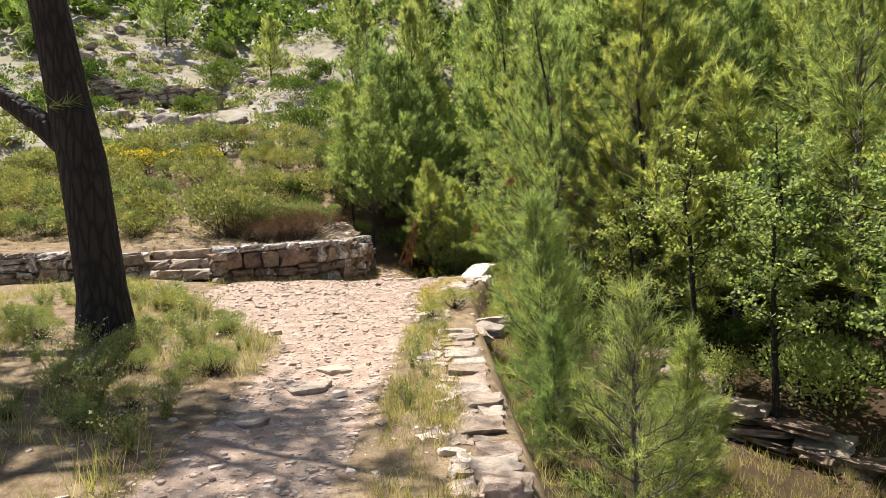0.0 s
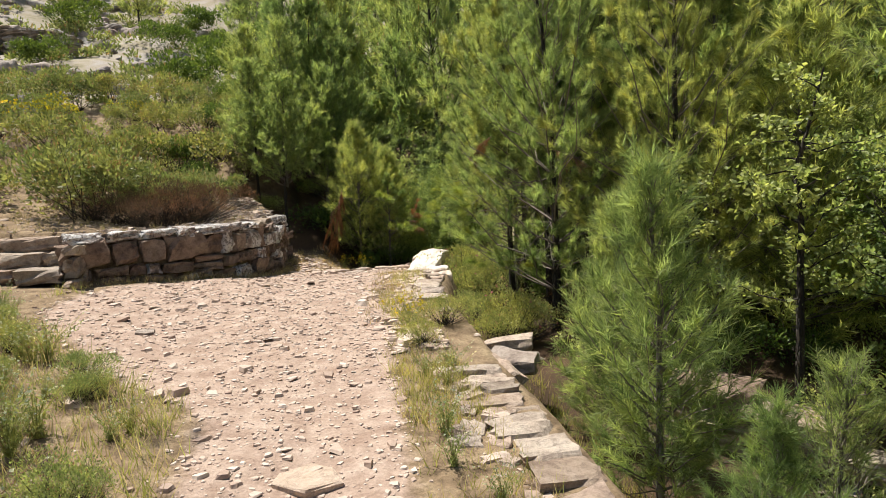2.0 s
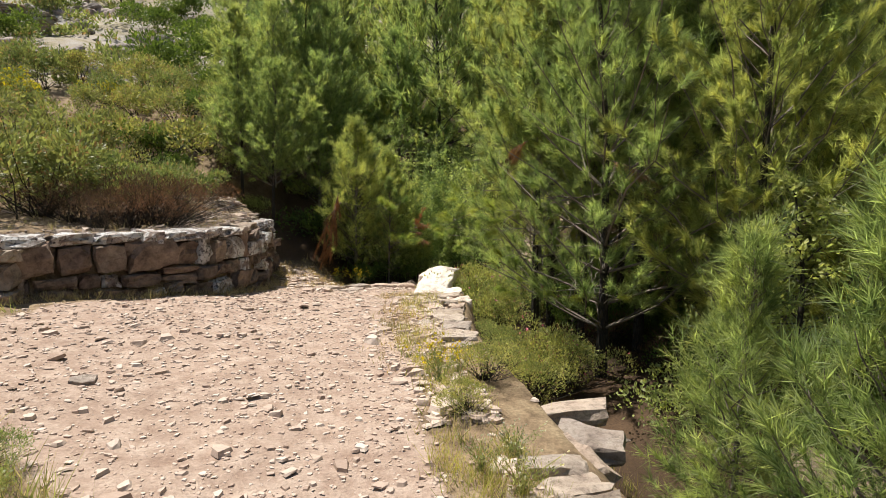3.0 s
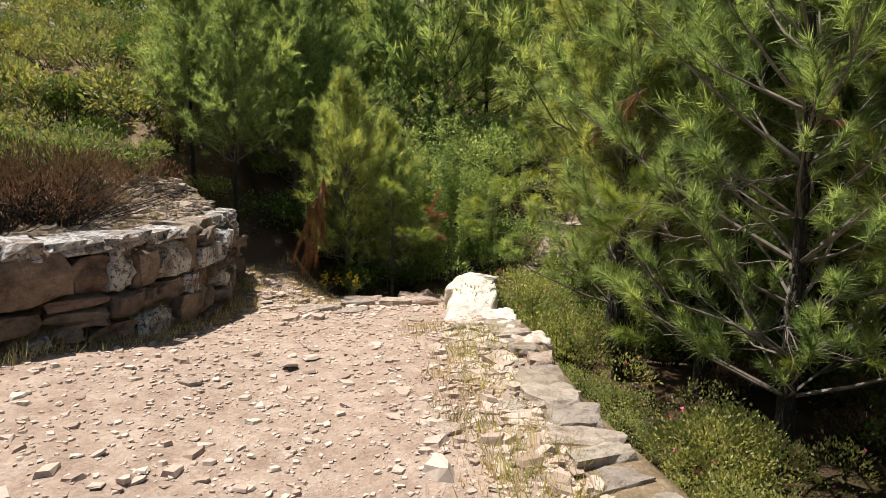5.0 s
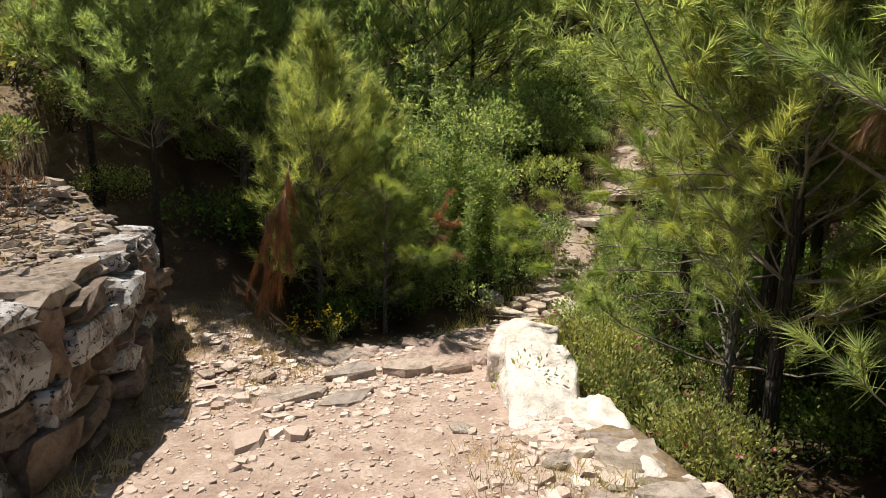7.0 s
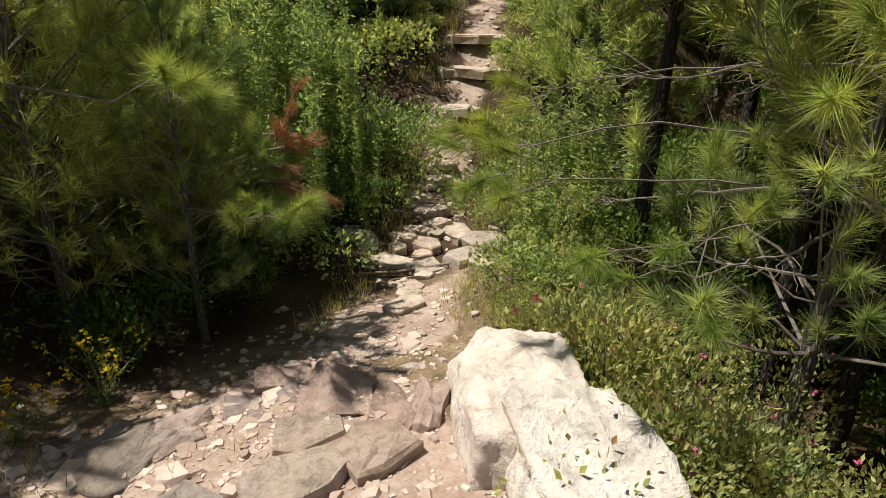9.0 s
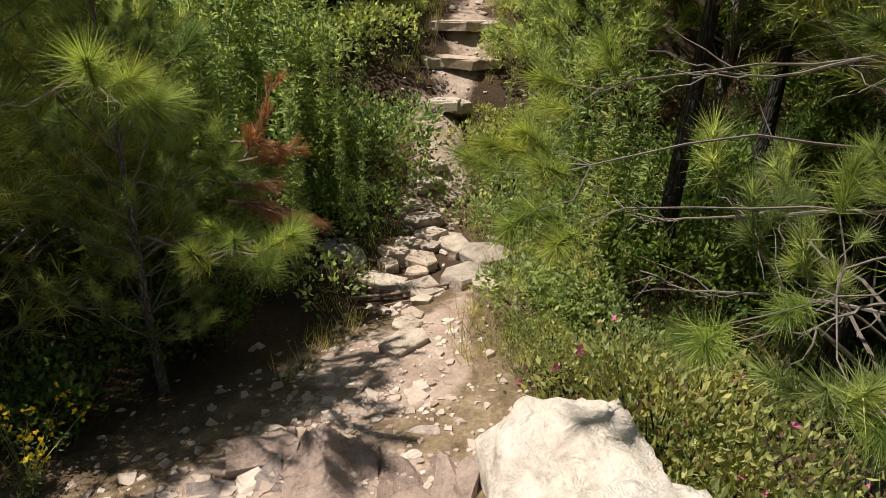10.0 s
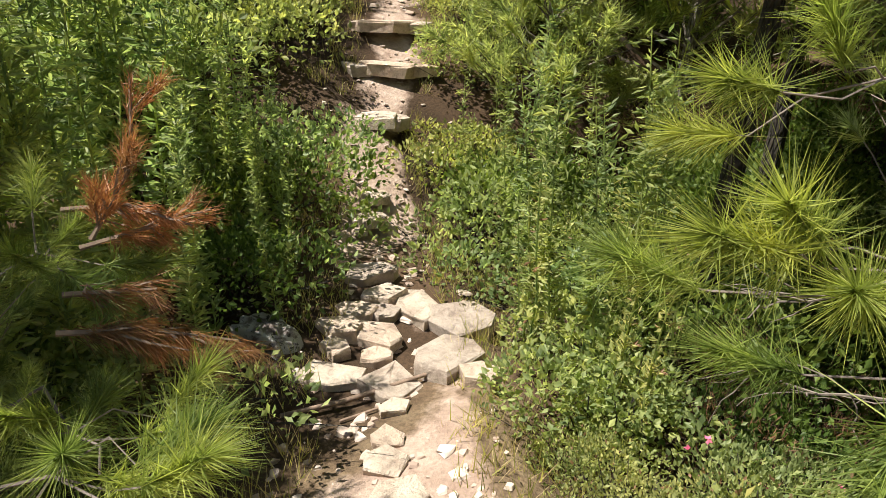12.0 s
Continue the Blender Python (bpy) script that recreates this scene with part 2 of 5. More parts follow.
def tube(geo, pts, radii, sides=6):
    pts, radii = np.asarray(pts, float), np.asarray(radii, float)
    d = unit(np.gradient(pts, axis=0))
    ref = np.where(np.abs(d[:, 2:3]) > 0.9, np.array([[1.0, 0, 0]]), np.array([[0, 0, 1.0]]))
    a = unit(np.cross(d, ref))
    b = np.cross(d, a)
    th = np.arange(sides) * 2 * math.pi / sides
    ring = pts[:, None] + radii[:, None, None] * (np.cos(th)[None, :, None] * a[:, None] + np.sin(th)[None, :, None] * b[:, None])
    f = []
    for i in range(len(pts) - 1):
        for k in range(sides):
            p, q = i * sides + k, i * sides + (k + 1) % sides
            f += [(p, q, p + sides), (q, q + sides, p + sides)]
    geo.add(ring, f)


def spikes(geo, base, way, length, width, rng, bend=0.0):
    """Thin triangles: needles and blades, each from its base along its own way."""
    n = len(base)
    side = unit(np.cross(way, rng.normal(size=(n, 3))))
    length = np.broadcast_to(np.asarray(length, float), (n,))[:, None]
    tip = base + way * length
    tip[:, 2] -= bend * length[:, 0]
    w = side * width / 2
    v = np.stack([base - w, base + w, tip], 1)
    geo.add(v, np.arange(3 * n).reshape(n, 3))


def leaves(geo, base, way, length, ratio, rng):
    """Diamond leaves, folded a little along the middle."""
    n = len(base)
    length = np.broadcast_to(np.asarray(length, float), (n,))[:, None]
    side = unit(np.cross(way, rng.normal(size=(n, 3))))
    up = np.cross(side, way)
    m = base + way * length * 0.45
    v = np.stack([base, m + side * length * ratio / 2 + up * length * 0.07, base + way * length, m - side * length * ratio / 2 + up * length * 0.07], 1)
    k = np.arange(n)[:, None] * 4
    geo.add(v, np.concatenate([k + np.array([[0, 1, 2]]), k + np.array([[0, 2, 3]])]))


def rock_unit(seed, rough=0.16, box=0.55, cuts=2, chips=(0.80, 1.15), n_chips=5, grid=1):
    """A stone in a box of 1 x 1 x 1: a ball pulled towards a block, with broken faces."""
    rng = np.random.RandomState(seed)
    bm = bmesh.new()
    if cuts == 0:
        bmesh.ops.create_cube(bm, size=2.0)
        bmesh.ops.subdivide_edges(bm, edges=bm.edges[:], cuts=grid, use_grid_fill=True)
        bmesh.ops.triangulate(bm, faces=bm.faces[:])
        bm.verts.index_update()
    else:
        bmesh.ops.create_icosphere(bm, subdivisions=cuts, radius=1.0)
    v = np.array([p.co[:] for p in bm.verts])
    f = [[p.index for p in q.verts] for q in bm.faces]
    bm.free()
    v = unit(v)
    cube = v / np.max(np.abs(v), axis=1, keepdims=True)
    v = v * (1 - box) + cube * box
    off = rng.uniform(0, 50, 3)
    for _ in range(n_chips):
        n = unit(rng.normal(size=3))
        cut = rng.uniform(*chips)
        over = np.clip(v @ n - cut, 0, None)
        v = v - over[:, None] * n
    if cuts == 0:
        v = v + rng.uniform(-0.09, 0.09, v.shape) * (1.0 if grid == 1 else 0.65)
    v = v * (1 + rough * np.array([noise.noise(Vector(p * 1.6 + off)) for p in v])[:, None])
    v = v / (np.abs(v).max(axis=0) * 2)
    return v, f


ROCKS = [rock_unit(40 + i, 0.30, 0.86, 0, (1.02, 1.4), 5, 3) for i in range(18)]
BIG_ROCKS = [rock_unit(80 + i, 0.30, 0.5, 3) for i in range(6)]
ROCK_MESH = {}


def rock_mesh(kind, i, mat):
    key = (kind, i, mat.name)
    if key not in ROCK_MESH:
        g = Geo()
        g.add(*(ROCKS if kind == "small" else BIG_ROCKS)[i])
        ROCK_MESH[key] = g.mesh("stone", mat, kind != "small")
    return ROCK_MESH[key]


def put_rock(name, at, size, turn, mat, rng, parent=None, kind="small", tilt=6):
    ob = new(name, rock_mesh(kind, rng.randint(len(ROCKS if kind == "small" else BIG_ROCKS)), mat))
    m = pose(*at, rng.uniform(-tilt, tilt), rng.uniform(-tilt, tilt), turn)
    ob.matrix_basis = m @ Matrix.Diagonal((*size, 1))
    ob.parent = parent
    return ob


def gz(x, y):
    return float(ground_z(x, y))


# ---- plants ----
def pine_mesh(seed, height, radius, bare, step, twig_gap, per_tuft, needle, width, tuft=0.20, sides=7, fine_twigs=True, side_reach=0.30, spread=0.42, inner=0.15, rise=0.35):
    """Trunk with limbs, and the crown of needle tufts, of a young Aleppo pine."""
    rng = np.random.RandomState(seed)
    wood, limbs, green = Geo(), Geo(), Geo()
    k = np.linspace(0, 1, 9)
    sway = np.cumsum(rng.normal(0, 0.030 * height / 3, (9, 2)), axis=0) * k[:, None]
    spine = np.column_stack([sway, k * height])
    spine[0, 2] = -0.15
    tube(wood, spine, 0.0085 * height * (1 - k) ** 0.8 + 0.007 + 0.004 * height * (1 - k) ** 6, sides)
    at, way = [], []
    z = bare * height
    while z < height * 0.99:
        frac = z / height
        reach = radius * (1 - ((frac - bare) / (1 - bare)) ** 1.5) * (0.8 + 0.2 * math.sin(9 * frac + seed)) + 0.10
        first = rng.uniform(0, 6.3)
        count = rng.randint(5, 8)
        for j in range(count):
            ang = first + j * 6.283 / count + rng.normal(0, 0.25)
            lift = math.radians(rng.uniform(0, 28) + 48 * frac)
            ln = reach * rng.uniform(0.55, 1.2)
            root = np.array([np.interp(z, spine[:, 2], spine[:, 0]), np.interp(z, spine[:, 2], spine[:, 1]), z])
            flat = np.array([math.cos(ang), math.sin(ang), 0])
            s = np.linspace(0, 1, 5)[:, None]
            limb = root + s * ln * (flat * math.cos(lift) + np.array([0, 0, math.sin(lift)])) + s ** 2 * ln * np.array([0, 0, 0.25])
            limb[1:] += rng.normal(0, 0.025 * ln + 0.004, (4, 3))
            tube(limbs, limb, np.linspace(0.004 + 0.007 * ln, 0.002, 5), 4 if fine_twigs else 3)
            n = max(3, int(ln / twig_gap))
            along = unit(limb[-1] - limb[-3])
            across = unit(np.cross(along, [0, 0, 1.0]))
            for q in np.append(rng.uniform(inner, 0.98, n), 1.0):
                p = np.array([np.interp(q, s[:, 0], limb[:, i]) for i in range(3)])
                swing = rng.choice([-1, 1]) * rng.uniform(0.1, 1.0) * (1.15 - q)
                d = unit(along * 0.75 + across * swing * 1.2 + rng.normal(0, 0.30, 3) + np.array([0, 0, rise]))
                tw = tuft * rng.uniform(0.7, 1.35)
                out = d * side_reach * ln * rng.uniform(0, 1) * (1.1 - q)
                if fine_twigs:
                    tube(limbs, [p, p + out + d * tw], [0.003, 0.0012], 3)
                at.append(p + out)
                way.append(d * tw)
        z += step * rng.uniform(0.75, 1.25)
    at, way = np.repeat(np.array(at), per_tuft, 0), np.repeat(np.array(way), per_tuft, 0)
    n = len(at)
    base = at + way * rng.uniform(0.1, 1.0, (n, 1))
    d = unit(unit(way) * 0.85 + rng.normal(0, spread, (n, 3)))
    spikes(green, base, d, needle * rng.uniform(0.7, 1.15, n), width, rng, 0.08)
    return wood, limbs, green


def pine(seed, label, group, far=False, stem=None, **kw):
    top = new("pine_tree")
    wood, limbs, green = pine_mesh(seed, **kw)
    part("trunk", wood, stem or DARK_BARK if far or stem or kw["bare"] > 0.3 else GREY_BARK, top, "", True)
    tagged(part("bough", limbs, DARK_BARK if far else TWIG_BARK, top), kind="stuff")
    part("crown", green, NEEDLES_FAR if far else NEEDLES, top)
    return tagged(top, label, "tree", group)


def leafy_mesh(seed, height, spread, bare, n_limbs, n_leaves, leaf, ratio=0.6, trunk_r=0.03):
    rng = np.random.RandomState(seed)
    wood, limbs, green = Geo(), Geo(), Geo()
    k = np.linspace(0, 1, 8)
    spine = np.column_stack([np.cumsum(rng.normal(0, 0.05, (8, 2)), axis=0) * k[:, None] * height / 2, k * height])
    spine[0, 2] = -0.15
    tube(wood, spine, trunk_r * (1 - k) ** 0.7 + 0.006, 6)
    base, way = [], []
    for _ in range(n_limbs):
        q = bare + (1 - bare) * rng.uniform(0, 0.97)
        root = np.array([np.interp(q, k, spine[:, i]) for i in range(3)])
        a, lift = rng.uniform(0, 6.3), math.radians(rng.uniform(-5, 45))
        ln = spread * (1.1 - 0.7 * q) * rng.uniform(0.5, 1.1)
        s = np.linspace(0, 1, 5)[:, None]
        limb = root + s * ln * np.array([math.cos(a) * math.cos(lift), math.sin(a) * math.cos(lift), math.sin(lift)])
        limb[1:] += rng.normal(0, 0.05 * ln, (4, 3))
        tube(limbs, limb, np.linspace(0.004 + 0.008 * ln, 0.002, 5), 4)
        m = max(4, n_leaves // n_limbs)
        u = rng.beta(2, 1.2, m)
        p = np.column_stack([np.interp(u, s[:, 0], limb[:, i]) for i in range(3)]) + rng.normal(0, 0.03 + 0.03 * ln, (m, 3)) * [1, 1, 0.6]
        base.append(p)
        way.append(unit(rng.normal(0, 0.7, (m, 3)) + np.array([0, 0, 0.1])))
    base, way = np.concatenate(base), np.concatenate(way)
    leaves(green, base, way, leaf * rng.uniform(0.6, 1.25, len(base)), ratio, rng)
    return wood, limbs, green


def shrub_mesh(seed, r, h, stems, n_leaves, leaf, ratio=0.5, upright=0.5, lumps=7):
    """A bush of several lumps: stems from the base and leaves over and inside an uneven dome."""
    rng = np.random.RandomState(seed)
    wood, green = Geo(), Geo()
    centres = np.column_stack([rng.normal(0, 0.42 * r, (lumps, 2)), rng.uniform(0.35, 0.72, lumps) * h])
    sizes = rng.uniform(0.30, 0.55, lumps)
    for _ in range(stems):
        c = centres[rng.randint(lumps)] + rng.normal(0, 0.22, 3) * np.array([r, r, h])
        c[2] = max(c[2], 0.25 * h)
        b = np.array([*rng.normal(0, 0.10 * r, 2), -0.06])
        mid = (b + c) / 2 + rng.normal(0, 0.06 * r, 3)
        tube(wood, [b, mid, c], [0.008, 0.005, 0.002], 3)
    pick = rng.randint(lumps, size=n_leaves)
    d = unit(rng.normal(size=(n_leaves, 3)))
    d[:, 2] = np.abs(d[:, 2]) * np.where(rng.uniform(size=n_leaves) < 0.8, 1, -1)
    rad = (sizes[pick] * rng.uniform(0.35, 1.0, n_leaves) ** 0.33 * (1 + 0.12 * rng.normal(size=n_leaves)))[:, None]
    p = centres[pick] + d * rad * np.array([r, r, h * 0.75])
    p[:, 2] = np.maximum(p[:, 2], 0.01)
    way = unit(d * 0.6 + rng.normal(0, 0.5, (n_leaves, 3)) + np.array([0, 0, upright]))
    leaves(green, p, way, leaf * rng.uniform(0.6, 1.3, n_leaves), ratio, rng)
    return wood, green, centres, sizes


def shrub(seed, name, label, group, leaf_mat, r, h, stems, n_leaves, leaf, flowers=None, flower_size=0.02, n_flowers=0, wood_mat=None, **kw):
    top = new(name)
    wood, green, centres, sizes = shrub_mesh(seed, r, h, stems, n_leaves, leaf, **kw)
    part("woody_base", wood, wood_mat or DARK_BARK, top)
    tagged(part("foliage", green, leaf_mat, top), kind="stuff")
    if flowers:
        rng = np.random.RandomState(seed + 1)
        pick = rng.randint(len(centres), size=n_flowers)
        d = unit(rng.normal(size=(n_flowers, 3)) + np.array([0, -0.3, 0.9]))
        p = centres[pick] + d * (sizes[pick] * rng.uniform(0.9, 1.2, n_flowers))[:, None] * np.array([r, r, h * 0.75])
        g = Geo()
        p5 = np.repeat(p, 5, 0)
        leaves(g, p5, unit(rng.normal(size=p5.shape) + np.array([0, 0, 0.4])), flower_size, 0.8, rng)
        part("blossom", g, flowers, top)
    return tagged(top, label, "bush", group)


def set_down(ob, x, y, turn=0.0, size=1.0, sink=0.0):
    ob.matrix_basis = pose(x, y, gz(x, y) - sink, 0, 0, turn) @ Matrix.Diagonal((size, size, size, 1))
    return ob


def plant_copy(ob, x, y, turn=0.0, size=1.0, sink=0.0, lean=(0, 0)):
    c = copy_thing(ob, Matrix.Identity(4))
    c.matrix_basis = pose(x, y, gz(x, y) - sink, lean[0], lean[1], turn) @ Matrix.Diagonal((size, size, size, 1))
    return c


# terrain
def smooth(t):
    t = np.clip(t, 0.0, 1.0)
    return t * t * (3 - 2 * t)


WALL_LINE = [(-26.0, 9.0), (-9.0, 9.55), (-5.3, 10.1), (-3.9, 10.35), (-2.95, 10.85), (-2.3, 11.4), (-1.98, 12.1), (-1.82, 13.0), (-1.78, 14.1), (-2.1, 14.6), (-3.0, 14.95)]


def wall_side(x, y):
    """Distance behind (positive) or in front of (negative) the line of the terrace wall."""
    best = np.full(np.shape(x), 1e9)
    for (ax, ay), (bx, by) in zip(WALL_LINE[:-1], WALL_LINE[1:]):
        ux, uy = bx - ax, by - ay
        s = np.clip(((x - ax) * ux + (y - ay) * uy) / (ux * ux + uy * uy), 0, 1)
        best = np.minimum(best, np.hypot(x - ax - s * ux, y - ay - s * uy))
    px = [p[0] for p in WALL_LINE[:9]]
    py = [p[1] for p in WALL_LINE[:9]]
    qx, qy = [-3.01, -3.0, -2.1, -1.78], [1e6, 14.95, 14.6, 14.1]
    inside = (y > np.interp(x, px, py)) & (x < -1.78) & (y < np.interp(x, qx, qy))
    return np.where(inside, best, -best)


def trail_z(y):
    return np.interp(y, [-8, 0, 5, 7, 9.6, 10.9, 12.5, 13.4, 14.2, 15.0, 15.9], [-0.5, -0.27, -0.16, -0.08, 0.08, 0.10, -0.02, -0.13, -0.23, -0.36, -0.25])


def edge_x(y):
    """The outer edge of the trail, along the kerb of flat stones."""
    return np.interp(y, [-8, 3.5, 4.8, 7.0, 9.0, 10.0, 11.2, 12.0, 13.2, 14.2, 15.0, 16.0], [0.75, 0.54, 0.48, 0.40, 0.34, 0.40, 0.66, 0.80, 0.98, 1.5, 2.5, 3.5])


def hill(x, y):
    back = np.clip(y - 16.0, 0, None)
    right = np.clip(x - 4.0, 0, None)
    rise = 0.33 * back + 0.21 * np.clip(back - 14, 0, None) + 0.30 * right + 0.12 * np.clip(right - 12, 0, None)
    return np.where(back + right > 0, rise, 0) + 0.25 * np.clip(-x - 14, 0, None)


def ground_z(x, y):
    x, y = np.asarray(x, float), np.asarray(y, float)
    low = trail_z(y) + 0.09 * np.clip(-1.0 - x, 0, 4.5) * (1 - smooth((y - 12) / 2))
    low = low + smooth((-0.55 - x) / 0.8) * smooth((y - 12.2) / 1.5) * (0.12 + 0.25 * np.clip(y - 13.2, 0, 2.5))
    out = x - edge_x(y)
    fade = 1 - 0.75 * smooth((y - 12.6) / 1.6)
    low = low - fade * (0.55 * smooth(out / 0.3) + 0.22 * np.clip(out - 0.2, 0, 2.6)) * (out > 0)
    along, past = 0.68 * x - 0.73 * y, 0.73 * x + 0.68 * y - 6.5
    shelf = np.minimum(-0.49 - 0.30 * (along + 3.71), -0.56)
    low = np.maximum(low, low + (shelf - low) * smooth(past / 0.25) * smooth((out - 0.7) / 0.8) * (1 - smooth((y - 11.5) / 2)))
    d = wall_side(x, y)
    back = np.clip(y - np.interp(x, [p[0] for p in WALL_LINE[:9]], [p[1] for p in WALL_LINE[:9]]), 0, None)
    high = 0.80 + 0.10 * np.clip(back, 0, 2.5) + 0.25 * np.clip(back - 2.5, 0, 5) + 0.05 * np.clip(-4.0 - x, 0, 3)
    low = low + (high - low) * smooth((y - 14.7) / 3) * smooth((0.3 - x) / 3.3)
    low = low + (0.42 * smooth((x + y - 19.0) / 1.6) + 0.25 * smooth((x + y - 20.5) / 1.2) + 0.15 * smooth((x + y - 21.6) / 1.2)) * smooth((x - 0.3) / 2) * smooth((y - 15.2) / 1.2)
    z = np.where(d > 0, np.maximum(low, low + (high - low) * smooth((d - 0.10 - 0.75 * ((x > -5.3) & (x < -3.95))) / 0.14)), low)
    z = z + hill(x, y)
    far = smooth((np.hypot(x + 1, y - 8) - 8) / 15)
    bumps = 0.5 * np.sin(0.31 * x + 1.3 * np.sin(0.17 * y)) * np.sin(0.27 * y + 0.9 * np.sin(0.23 * x)) + 0.22 * np.sin(0.9 * x + 0.4 * y) * np.sin(0.8 * y - 0.5 * x)
    fine = 0.018 * np.sin(2.9 * x + 1.7 * np.sin(1.9 * y)) * np.sin(3.3 * y + 1.1 * x) + 0.008 * np.sin(9.1 * x + 2 * np.sin(5 * y)) * np.sin(8.3 * y)
    return z + far * bumps + fine
# end terrain


# ---- ground ----
TRACK = [(1.0, 14.25), (1.35, 14.6), (1.95, 15.1), (2.5, 15.6), (2.85, 16.0), (3.2, 16.4), (3.72, 16.92), (4.35, 17.22), (4.8, 17.62), (5.8, 18.5), (7.4, 19.3)]


def line_gap(x, y, pts):
    best = np.full(np.shape(x), 1e9)
    for (ax, ay), (bx, by) in zip(pts[:-1], pts[1:]):
        ux, uy = bx - ax, by - ay
        s = np.clip(((x - ax) * ux + (y - ay) * uy) / (ux * ux + uy * uy), 0, 1)
        best = np.minimum(best, np.hypot(x - ax - s * ux, y - ay - s * uy))
    return best


def trail_mask(x, y):
    left = np.interp(y, [-8, 0, 4.5, 6.5, 7.5, 9, 10.2, 11.3, 12.5, 14.2], [-1.9, -1.9, -1.75, -1.9, -2.9, -3.9, -3.7, -2.3, -1.9, -1.7])
    right = np.interp(y, [-8, 5, 8, 9.3, 10.5, 13, 14.2], [-0.3, -0.3, -0.2, 0.1, 0.5, 0.7, 0.9])
    main = smooth((x - left) / 0.5) * smooth((right - x) / 0.4) * (1 - smooth((y - 13.9) / 0.7))
    # The last ellipse bares dark litter; its colour stands in for shade too.
    return np.maximum(main, (1 - smooth((line_gap(x, y, TRACK) - 0.25 + 0.14 * smooth((y - 15.9) / 0.5)) / 0.25)) * (1 - 0.25 * smooth((y - 16.3) / 0.4)) * (1 - 0.72 * smooth((y - 14.75) / 0.3) * smooth((16.3 - y) / 0.5)) * (1 - 0.95 * smooth(1.6 - np.hypot((x - 1.42) / 0.62, (y - 14.95) / 0.32))))


def steps_to(edges):
    return np.concatenate([np.arange(a, b, s) for a, b, s in edges])


xs = steps_to([(-260, -60, 16), (-60, -16, 2.0), (-16, -6, 0.5), (-6, 5, 0.085), (5, 12, 0.35), (12, 60, 2.0), (60, 270, 16)])
ys = steps_to([(-200, -20, 14), (-20, -1, 0.8), (-1, 2, 0.25), (2, 17, 0.085), (17, 24, 0.3), (24, 70, 1.6), (70, 280, 14)])
gx, gy = np.meshgrid(xs, ys, indexing="ij")
sheet = np.stack([gx, gy, ground_z(gx, gy)], -1)
ia = (np.arange(len(xs) - 1)[:, None] * len(ys) + np.arange(len(ys) - 1)[None, :]).ravel()
ground = Geo().add(sheet, np.concatenate([np.stack([ia, ia + len(ys), ia + 1], 1), np.stack([ia + 1, ia + len(ys), ia + len(ys) + 1], 1)])).mesh("ground", GROUND, True)
masks = {"trail": trail_mask(gx, gy), "hillside": np.maximum(smooth((gy - 18.5) / 3) * smooth((-1.0 - gx) / 3), smooth((np.hypot(gx, gy - 8) - 22) / 12)),
         "woods": np.maximum(smooth((gx - edge_x(gy) - 0.1) / 0.3), smooth((gy - 14.3) / 0.8) * smooth((gx + 3.5) / 2)) * (1 - smooth((np.hypot(gx, gy - 8) - 20) / 10))}
for key, value in masks.items():
    a = ground.attributes.new(key, "FLOAT", "POINT")
    a.data.foreach_set("value", value.astype(np.float32).ravel())
tagged(new("ground", ground), "pinkish dirt trail, dry soil and stony hillside", "ground", kind="structure")


# ---- dry stone walls ----
def along_line(pts, s):
    seg = [math.dist(a, b) for a, b in zip(pts[:-1], pts[1:])]
    for (a, b), ln in zip(zip(pts[:-1], pts[1:]), seg):
        if s <= ln or (a, b) == (pts[-2], pts[-1]):
            k = s / ln
            return a[0] + (b[0] - a[0]) * k, a[1] + (b[1] - a[1]) * k, math.degrees(math.atan2(b[1] - a[1], b[0] - a[0]))
        s -= ln


